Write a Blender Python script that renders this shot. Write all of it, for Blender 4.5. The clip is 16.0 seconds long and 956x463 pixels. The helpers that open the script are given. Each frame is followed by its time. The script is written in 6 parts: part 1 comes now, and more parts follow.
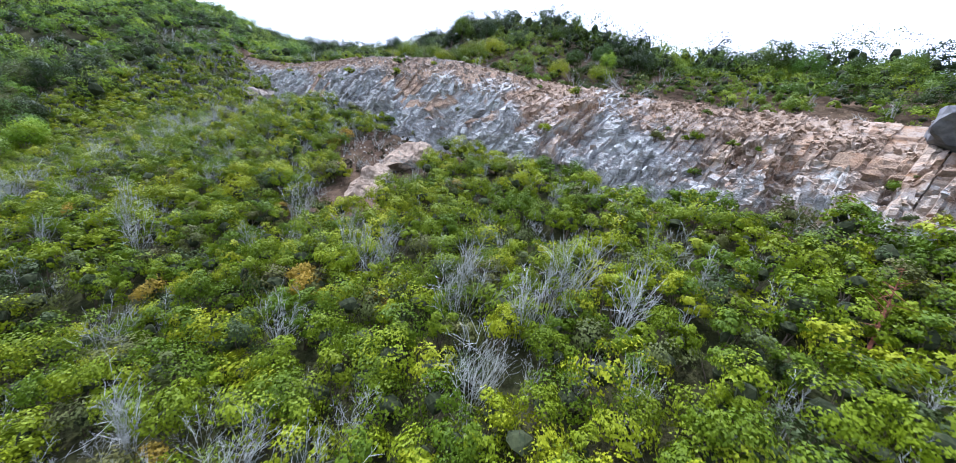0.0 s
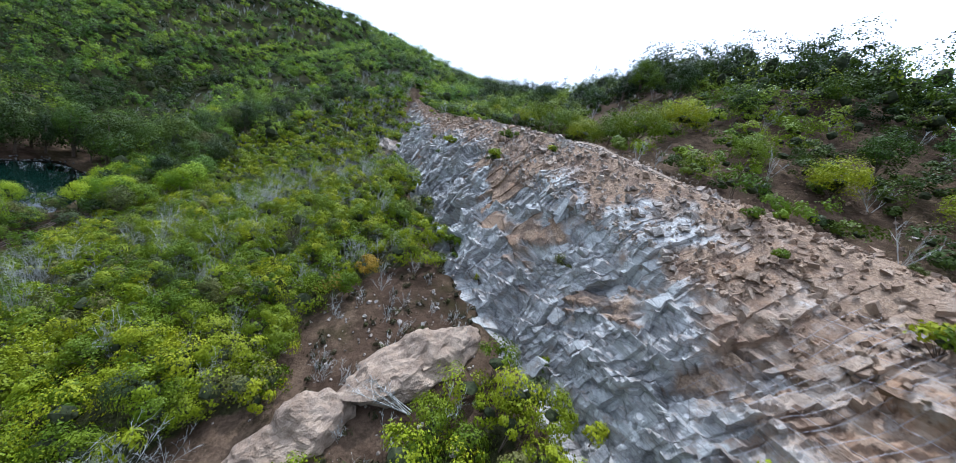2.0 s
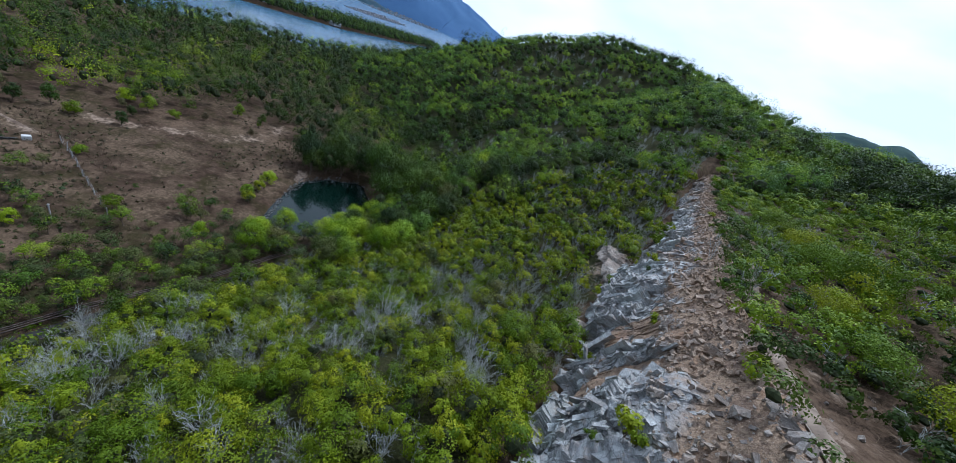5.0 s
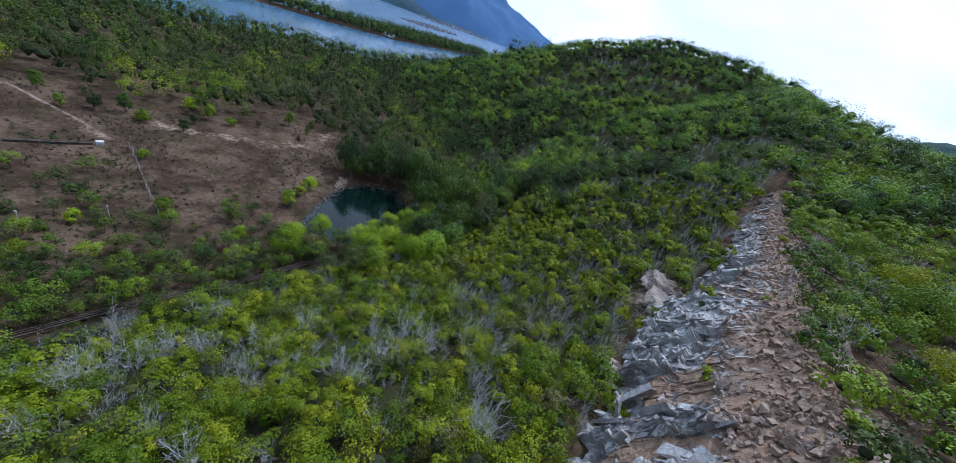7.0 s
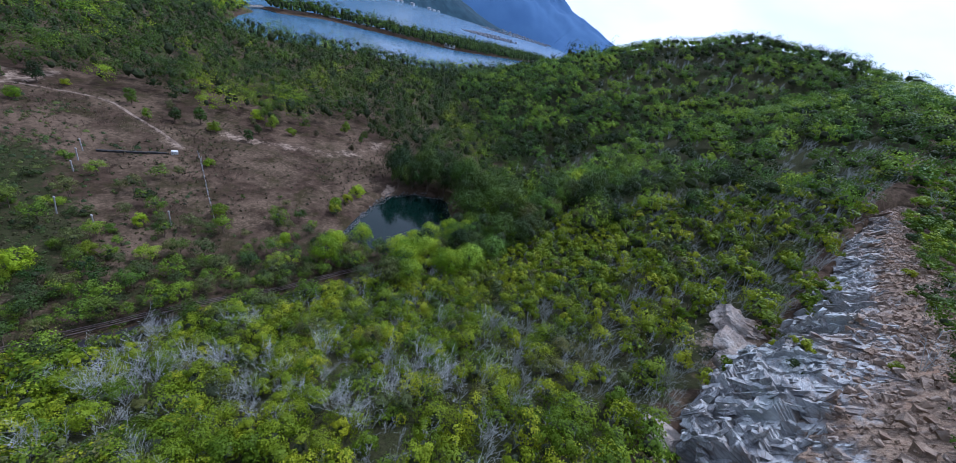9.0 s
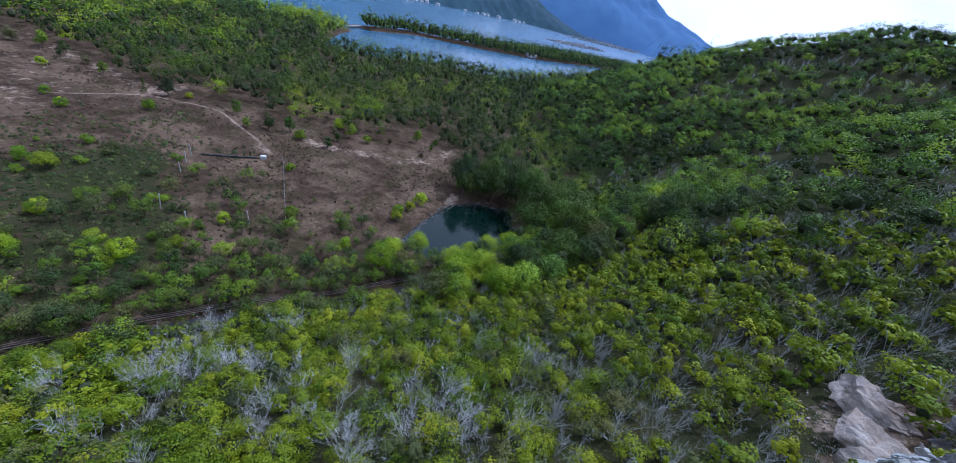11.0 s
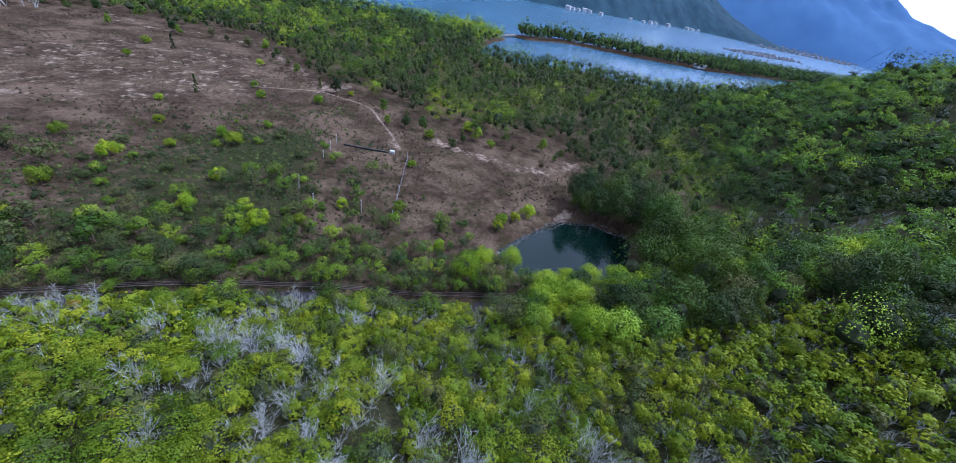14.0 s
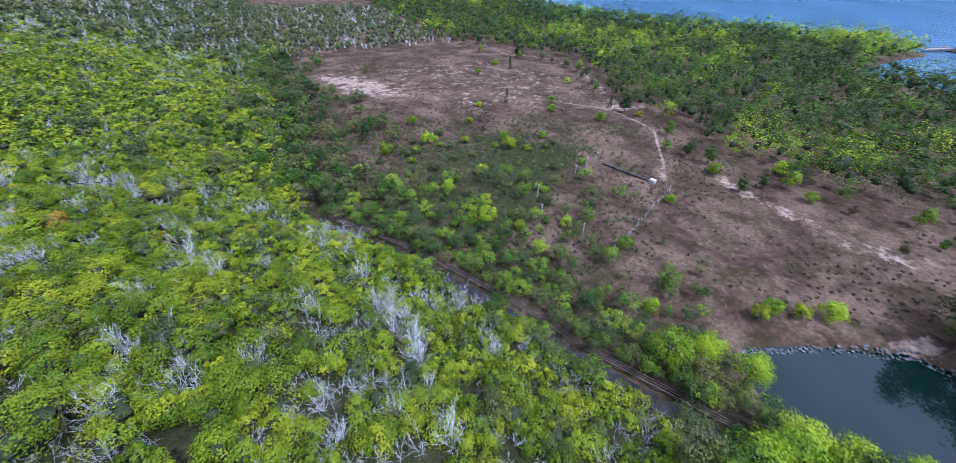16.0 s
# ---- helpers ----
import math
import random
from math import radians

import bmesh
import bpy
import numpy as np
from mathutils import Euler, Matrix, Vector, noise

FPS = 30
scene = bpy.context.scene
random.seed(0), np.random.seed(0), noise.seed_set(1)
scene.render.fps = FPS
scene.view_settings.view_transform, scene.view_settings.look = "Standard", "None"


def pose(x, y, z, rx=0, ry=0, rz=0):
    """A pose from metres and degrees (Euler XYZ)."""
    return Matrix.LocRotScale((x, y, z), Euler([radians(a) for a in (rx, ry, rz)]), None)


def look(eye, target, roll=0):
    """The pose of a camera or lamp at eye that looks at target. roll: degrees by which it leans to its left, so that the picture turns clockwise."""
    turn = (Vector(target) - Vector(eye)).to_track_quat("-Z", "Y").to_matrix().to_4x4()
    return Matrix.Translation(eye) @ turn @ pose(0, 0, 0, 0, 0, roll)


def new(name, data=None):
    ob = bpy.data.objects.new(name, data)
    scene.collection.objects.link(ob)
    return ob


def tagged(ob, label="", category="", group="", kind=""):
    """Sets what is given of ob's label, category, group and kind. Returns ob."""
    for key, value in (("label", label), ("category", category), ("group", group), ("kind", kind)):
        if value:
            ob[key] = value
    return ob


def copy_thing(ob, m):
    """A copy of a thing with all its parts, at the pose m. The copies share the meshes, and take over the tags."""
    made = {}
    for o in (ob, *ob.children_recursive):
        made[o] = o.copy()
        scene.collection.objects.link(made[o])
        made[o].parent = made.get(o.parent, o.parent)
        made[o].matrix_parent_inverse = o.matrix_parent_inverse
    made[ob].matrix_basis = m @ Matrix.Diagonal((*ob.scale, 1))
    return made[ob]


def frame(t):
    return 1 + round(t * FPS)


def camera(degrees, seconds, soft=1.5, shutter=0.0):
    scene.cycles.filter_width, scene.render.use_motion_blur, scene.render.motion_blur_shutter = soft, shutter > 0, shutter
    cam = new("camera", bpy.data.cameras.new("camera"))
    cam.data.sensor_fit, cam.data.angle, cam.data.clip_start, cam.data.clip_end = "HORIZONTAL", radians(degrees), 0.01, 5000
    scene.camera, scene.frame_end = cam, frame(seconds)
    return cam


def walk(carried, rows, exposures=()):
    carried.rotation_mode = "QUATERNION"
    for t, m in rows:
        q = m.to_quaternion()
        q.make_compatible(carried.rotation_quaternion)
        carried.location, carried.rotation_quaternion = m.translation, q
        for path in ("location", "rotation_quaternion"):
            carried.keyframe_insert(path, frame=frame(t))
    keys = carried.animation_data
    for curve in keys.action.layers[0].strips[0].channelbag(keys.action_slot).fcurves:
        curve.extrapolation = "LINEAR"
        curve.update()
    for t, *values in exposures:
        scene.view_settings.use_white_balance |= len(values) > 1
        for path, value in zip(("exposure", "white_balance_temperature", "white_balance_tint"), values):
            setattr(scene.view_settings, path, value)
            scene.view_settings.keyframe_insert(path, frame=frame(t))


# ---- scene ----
cam = camera(104.9, 16.0, soft=0.45, shutter=0.08)
METRES, EYE, TILT, LEAN, TURN = 80.0, 21.0, -11.3, -13.3, 0.0
ROWS = [
    (0.0, 0.0, 0.0, 0.0, 0.0, 0.0, -0.0),
    (0.5, 0.0219, 0.0623, 0.0377, 5.2, 0.95, -1.67),
    (1.0, 0.034, 0.1267, 0.0773, 11.09, 1.83, -5.72),
    (1.5, 0.0354, 0.1909, 0.1196, 17.86, 1.92, -9.52),
    (2.0, 0.0268, 0.2529, 0.1638, 25.77, 1.26, -11.99),
    (2.5, 0.006, 0.3149, 0.211, 34.67, 0.19, -14.52),
    (3.0, -0.0244, 0.3702, 0.2555, 43.97, -1.32, -18.33),
    (3.5, -0.0645, 0.4215, 0.2987, 54.68, -4.01, -23.3),
    (4.0, -0.0939, 0.4503, 0.3235, 62.23, -6.67, -26.13),
    (6.5, -0.1433, 0.4932, 0.3521, 75.7, -11.68, -28.8),
    (7.0, -0.1545, 0.5012, 0.3563, 78.23, -12.62, -29.01),
    (7.5, -0.1653, 0.5088, 0.36, 80.6, -13.52, -28.95),
    (8.0, -0.1762, 0.5162, 0.3633, 82.92, -14.4, -28.72),
    (8.5, -0.1879, 0.5237, 0.3664, 85.49, -15.39, -28.55),
    (9.0, -0.1989, 0.5307, 0.3689, 88.3, -16.34, -28.48),
    (11.5, -0.2598, 0.5597, 0.3805, 105.75, -22.92, -28.28),
    (12.0, -0.2733, 0.5642, 0.3825, 109.99, -24.64, -28.67),
    (12.5, -0.2856, 0.5683, 0.3845, 114.14, -26.47, -28.7),
    (13.0, -0.2992, 0.5718, 0.3867, 118.29, -28.34, -28.54),
    (13.5, -0.3129, 0.5747, 0.3883, 122.38, -30.12, -28.29),
    (14.0, -0.3267, 0.5772, 0.3898, 126.34, -31.74, -28.03),
    (14.5, -0.3409, 0.5789, 0.391, 130.19, -33.22, -27.68),
    (15.0, -0.3544, 0.5803, 0.3922, 134.33, -34.83, -27.07),
    (15.5, -0.3683, 0.5809, 0.3929, 139.64, -36.92, -25.8),
    (16.0, -0.4561, 0.5713, 0.3917, 173.28, -47.0, -15.84),
]
PATH = [(t, pose(0, 0, EYE, TILT, LEAN, TURN) @ pose(METRES * x, METRES * y, METRES * z, 90 + pitch, roll, yaw)) for t, x, y, z, yaw, pitch, roll in ROWS]
PATH[-1:-1] = [(15.65, look((-36.72, 51.68, 34.42), (-37.50, 50.31, 33.20), 5.1)), (15.8, look((-38.450, 51.731, 33.717), (-39.037, 50.252, 32.506), 3.1))]
walk(cam, PATH, [(0, 0.52, 5250, 19), (1.0, 0.34, 5150, 19), (2.0, 0.08, 5200, 14), (3.0, -0.45, 5100, 11), (4.0, -0.62, 5100, 11), (9.0, -0.5, 4850, 20), (12.5, -0.32, 4750, 22), (15.0, -0.17, 4750, 22), (15.5, -0.13, 4800, 22), (16.0, 0.24, 4750, 26)])


# ---- world, sun, exposure ----
SUN_AZ, SUN_EL = radians(-42.0), radians(58.0)      # compass angle from +y towards +x, height
world = bpy.data.worlds.new("sky")
scene.world = world
world.use_nodes = True
wn, wl = world.node_tree.nodes, world.node_tree.links
wn.clear()
w_out, w_bg = wn.new("ShaderNodeOutputWorld"), wn.new("ShaderNodeBackground")
w_sky = wn.new("ShaderNodeTexSky")
w_sky.sky_type, w_sky.sun_disc = "NISHITA", False
w_sky.sun_elevation, w_sky.sun_rotation = SUN_EL, SUN_AZ
w_sky.dust_density, w_sky.ozone_density, w_sky.air_density = 1.6, 1.0, 1.0
w_co, w_map, w_noise, w_ramp, w_mix = (wn.new(n) for n in ("ShaderNodeTexCoord", "ShaderNodeMapping", "ShaderNodeTexNoise", "ShaderNodeValToRGB", "ShaderNodeMix"))
w_mix.data_type = "RGBA"
w_map.inputs["Scale"].default_value = (2.2, 2.2, 6.0)
w_noise.inputs["Scale"].default_value, w_noise.inputs["Detail"].default_value = 1.6, 7.0
w_ramp.color_ramp.elements[0].position, w_ramp.color_ramp.elements[1].position = 0.36, 0.62
w_ramp.color_ramp.elements[0].color = (0.74, 0.74, 0.74, 1)
wl.new(w_co.outputs["Generated"], w_map.inputs["Vector"])
wl.new(w_map.outputs["Vector"], w_noise.inputs["Vector"])
wl.new(w_noise.outputs["Fac"], w_ramp.inputs["Fac"])
wl.new(w_ramp.outputs["Color"], w_mix.inputs["Factor"])
wl.new(w_sky.outputs["Color"], w_mix.inputs["A"])
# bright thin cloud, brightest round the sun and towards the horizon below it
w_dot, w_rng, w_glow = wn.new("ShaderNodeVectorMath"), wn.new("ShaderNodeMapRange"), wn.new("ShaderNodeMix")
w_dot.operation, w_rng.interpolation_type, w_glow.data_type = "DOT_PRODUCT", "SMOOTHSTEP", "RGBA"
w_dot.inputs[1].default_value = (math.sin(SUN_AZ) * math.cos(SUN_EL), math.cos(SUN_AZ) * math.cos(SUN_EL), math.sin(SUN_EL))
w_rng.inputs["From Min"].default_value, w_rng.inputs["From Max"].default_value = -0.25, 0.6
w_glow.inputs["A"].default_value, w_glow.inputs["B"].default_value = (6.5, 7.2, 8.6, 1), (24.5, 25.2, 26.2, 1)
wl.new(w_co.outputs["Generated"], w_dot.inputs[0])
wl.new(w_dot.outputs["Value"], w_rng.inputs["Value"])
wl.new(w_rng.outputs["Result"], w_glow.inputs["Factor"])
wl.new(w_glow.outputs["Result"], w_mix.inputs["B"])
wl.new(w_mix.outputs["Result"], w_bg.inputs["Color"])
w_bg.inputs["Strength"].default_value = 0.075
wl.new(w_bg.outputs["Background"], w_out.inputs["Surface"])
sun = new("sun", bpy.data.lights.new("sun", "SUN"))
sun.data.energy, sun.data.angle, sun.data.color = 5.0, radians(3.0), (1.0, 0.95, 0.86)
sun.matrix_world = look((math.sin(SUN_AZ) * math.cos(SUN_EL) * 200, math.cos(SUN_AZ) * math.cos(SUN_EL) * 200, math.sin(SUN_EL) * 200), (0, 0, 0))


# ---- materials ----
class Nodes:
    """A small node builder for one material."""

    def __init__(self, name):
        self.mat = bpy.data.materials.new(name)
        self.mat.use_nodes = True
        self.n, self.l = self.mat.node_tree.nodes, self.mat.node_tree.links
        self.bsdf = self.n["Principled BSDF"]
        self.pos = self.n.new("ShaderNodeNewGeometry").outputs["Position"]

    def put(self, socket, value):
        if hasattr(value, "is_linked"):
            self.l.new(value, socket)
        else:
            socket.default_value = value

    def noise(self, scale, detail=5.0, rough=0.6, vector=None, stretch=None):
        node = self.n.new("ShaderNodeTexNoise")
        node.inputs["Scale"].default_value, node.inputs["Detail"].default_value, node.inputs["Roughness"].default_value = scale, detail, rough
        v = vector or self.pos
        if stretch:
            m = self.n.new("ShaderNodeMapping")
            m.inputs["Rotation"].default_value, m.inputs["Scale"].default_value = stretch
            self.l.new(v, m.inputs["Vector"])
            v = m.outputs["Vector"]
        self.l.new(v, node.inputs["Vector"])
        return node.outputs["Fac"]

    def step(self, fac, lo, hi):
        node = self.n.new("ShaderNodeMapRange")
        node.interpolation_type = "SMOOTHSTEP"
        node.inputs["From Min"].default_value, node.inputs["From Max"].default_value = lo, hi
        self.put(node.inputs["Value"], fac)
        return node.outputs["Result"]

    def mix(self, fac, a, b):
        node = self.n.new("ShaderNodeMix")
        node.data_type = "RGBA"
        for key, v in (("Factor", fac), ("A", a), ("B", b)):
            self.put(node.inputs[key], (*v, 1) if isinstance(v, tuple) and len(v) == 3 else v)
        return node.outputs["Result"]

    def math(self, op, a, b=0.0):
        node = self.n.new("ShaderNodeMath")
        node.operation = op
        self.put(node.inputs[0], a)
        self.put(node.inputs[1], b)
        return node.outputs[0]

    def island(self):
        return self.n.new("ShaderNodeNewGeometry").outputs["Random Per Island"]

    def object_random(self):
        return self.n.new("ShaderNodeObjectInfo").outputs["Random"]

    def bump(self, height, strength, distance):
        node = self.n.new("ShaderNodeBump")
        node.inputs["Strength"].default_value, node.inputs["Distance"].default_value = strength, distance
        self.l.new(height, node.inputs["Height"])
        self.l.new(node.outputs["Normal"], self.bsdf.inputs["Normal"])

    def done(self, colour, rough=0.9, metal=0.0, shine=0.2):
        self.put(self.bsdf.inputs["Base Color"], (*colour, 1) if isinstance(colour, tuple) else colour)
        self.put(self.bsdf.inputs["Roughness"], rough)
        self.bsdf.inputs["Metallic"].default_value = metal
        self.bsdf.inputs["Specular IOR Level"].default_value = shine
        return self.mat


def leaf_material(name, dark, light, tint, patch=0.16, through_light=0.14, fine=0.5, blue=1.2):
    """Leaves: tone per leaf, per crown and per patch, with light passing through."""
    k = Nodes(name)
    node = k.n.new("ShaderNodeAttribute")
    node.attribute_name = "plant"
    plant = k.math("FRACT", k.math("ADD", node.outputs["Fac"], k.object_random()))
    col = k.mix(k.step(k.math("ADD", k.math("MULTIPLY", plant, 0.6), k.math("MULTIPLY", k.noise(fine * 2, 3), 0.4)), 0.2, 0.8), dark, light)
    col = k.mix(k.math("MULTIPLY", k.step(k.noise(patch, 4), 0.45, 0.72), 0.6), col, tint)
    col = k.mix(k.math("MULTIPLY", k.step(plant, 0.6, 1.0), 0.75), col, tint)
    col = k.mix(k.math("MULTIPLY", k.step(plant, 0.45, 0.0), 0.5), col, tuple(c * q for c, q in zip(dark, (0.9, 1.05, blue))))
    col = k.mix(k.math("MULTIPLY", k.island(), 0.13), col, tuple(min(1, c * 1.5) for c in light))
    k.done(col, 0.55)
    k.bsdf.inputs["Specular IOR Level"].default_value = 0.14
    tr = k.n.new("ShaderNodeBsdfTranslucent")
    k.l.new(col, tr.inputs["Color"])
    m = k.n.new("ShaderNodeMixShader")
    m.inputs[0].default_value = through_light
    k.l.new(k.bsdf.outputs[0], m.inputs[1])
    k.l.new(tr.outputs[0], m.inputs[2])
    k.l.new(m.outputs[0], k.n["Material Output"].inputs["Surface"])
    return k.mat


def plain(name, a, b, scale=3.0, rough=0.85, metal=0.0, bump=0.0):
    k = Nodes(name)
    n = k.noise(scale, 6)
    if bump:
        k.bump(n, 0.6, bump)
    return k.done(k.mix(k.step(n, 0.3, 0.7), a, b), rough, metal)


LEAF_SHRUB = leaf_material("shrub_leaf", (0.064, 0.104, 0.003), (0.176, 0.236, 0.003), (0.272, 0.284, 0.004), 0.13, 0.24, blue=1.3)
LEAF_BRIGHT = leaf_material("bright_leaf", (0.08, 0.15, 0.003), (0.25, 0.35, 0.004), (0.36, 0.42, 0.004), through_light=0.24)
LEAF_FOREST = leaf_material("forest_leaf", (0.026, 0.052, 0.01), (0.105, 0.212, 0.013), (0.23, 0.33, 0.011), 0.05, 0.22, 0.3)
LEAF_HILL = leaf_material("hill_leaf", (0.04, 0.078, 0.018), (0.152, 0.272, 0.02), (0.295, 0.39, 0.014), 0.04, 0.22, 0.25)
LEAF_MIXED = leaf_material("mixed_leaf", (0.048, 0.09, 0.006), (0.145, 0.222, 0.008), (0.23, 0.285, 0.008), 0.09, 0.14, 0.4, 1.4)
LEAF_DARK = leaf_material("dark_leaf", (0.008, 0.02, 0.004), (0.033, 0.062, 0.006), (0.072, 0.108, 0.007), 0.06, 0.12, 0.35)
LEAF_FLATS = leaf_material("flats_leaf", (0.011, 0.027, 0.005), (0.049, 0.1, 0.007), (0.125, 0.185, 0.008), 0.06, 0.2, 0.3)
LEAF_THICKET = leaf_material("thicket_leaf", (0.02, 0.036, 0.009), (0.06, 0.096, 0.011), (0.105, 0.135, 0.011), 0.09, 0.13, 0.4, 1.4)
LEAF_OLIVE = leaf_material("olive_leaf", (0.04, 0.058, 0.016), (0.088, 0.108, 0.024), (0.12, 0.11, 0.032), 0.12, 0.2, 0.4)
LEAF_SCRUB = leaf_material("scrub_leaf", (0.02, 0.032, 0.008), (0.05, 0.072, 0.014), (0.08, 0.088, 0.018), 0.1, 0.12, 0.4)
LEAF_YELLOW = leaf_material("yellow_leaf", (0.22, 0.14, 0.015), (0.34, 0.23, 0.025), (0.26, 0.2, 0.025), 0.2, 0.3, 0.6)
TWIG = plain("dead_twig", (0.25, 0.255, 0.235), (0.47, 0.475, 0.44), 0.6)
# dark colour standing in for the shade inside crowns, for their added cores
SHADE_CORE = plain("shaded_crown_core", (0.018, 0.025, 0.01), (0.042, 0.05, 0.02), 5.0, 1.0)
BARK = plain("bark", (0.07, 0.05, 0.035), (0.15, 0.115, 0.085), 6.0, bump=0.02)
STEEL = plain("galvanised_steel", (0.25, 0.25, 0.26), (0.4, 0.4, 0.41), 8.0, 0.5, 0.6)
CONCRETE = plain("concrete", (0.22, 0.21, 0.2), (0.4, 0.39, 0.37), 5.0, 0.9, bump=0.01)
RUST = plain("rusty_pipe", (0.05, 0.04, 0.035), (0.13, 0.10, 0.085), 3.0, 0.8, 0.2)
ROPE = plain("pale_hose", (0.26, 0.22, 0.17), (0.4, 0.35, 0.28), 4.0, 0.8)
TIMBER = plain("weathered_timber", (0.16, 0.13, 0.1), (0.32, 0.28, 0.23), 6.0, bump=0.01)


def ground_material():
    """Dry brown soil and dead grass, with pale sandy trails, stony scree and low green where the ground is marked so."""
    k = Nodes("dry_ground")

    def mark(name):
        node = k.n.new("ShaderNodeAttribute")
        node.attribute_name = name
        return node.outputs["Fac"]

    fine, mid = k.noise(5.0, 6), k.noise(0.7, 6)
    soil = k.mix(k.step(mid, 0.3, 0.7), (0.026, 0.017, 0.0105), (0.066, 0.043, 0.028))
    grass = k.mix(k.step(k.noise(2.2, 7, 0.7), 0.35, 0.7), (0.05, 0.036, 0.021), (0.135, 0.095, 0.06))
    col = k.mix(k.step(k.noise(0.12, 7, 0.75), 0.42, 0.6), soil, grass)
    col = k.mix(k.math("MULTIPLY", k.step(k.noise(0.2, 7, 0.75), 0.5, 0.62), 0.7), col, (0.027, 0.024, 0.0085))
    col = k.mix(k.math("MULTIPLY", k.step(k.noise(0.06, 7, 0.7), 0.5, 0.62), 0.5), col, k.mix(k.step(fine, 0.35, 0.7), (0.095, 0.062, 0.041), (0.165, 0.112, 0.076)))
    col = k.mix(k.math("MULTIPLY", k.step(k.noise(0.5, 8, 0.8), 0.51, 0.63), 0.7), col, (0.022, 0.018, 0.0095))
    col = k.mix(k.math("MULTIPLY", k.step(k.noise(0.9, 8, 0.8), 0.55, 0.66), 0.6), col, (0.145, 0.102, 0.068))
    wild = k.noise(0.9, 7, 0.7)
    green = k.step(k.math("ADD", mark("scrub"), k.math("MULTIPLY", k.math("SUBTRACT", wild, 0.5), 1.4)), 0.35, 0.6)
    col = k.mix(k.math("MULTIPLY", green, 0.8), col, k.mix(k.step(fine, 0.3, 0.7), (0.012, 0.016, 0.006), (0.03, 0.038, 0.011)))
    sand = k.step(k.math("ADD", mark("sand"), k.math("MULTIPLY", k.math("SUBTRACT", k.noise(0.4, 8, 0.75), 0.5), 2.4)), 0.42, 0.75)
    col = k.mix(sand, col, k.mix(k.step(k.noise(1.5, 7), 0.3, 0.7), (0.14, 0.1, 0.07), (0.29, 0.22, 0.16)))
    k.bump(k.math("ADD", fine, mid), 0.7, 0.15)
    return k.done(col, 0.95, 0.0, 0.04)


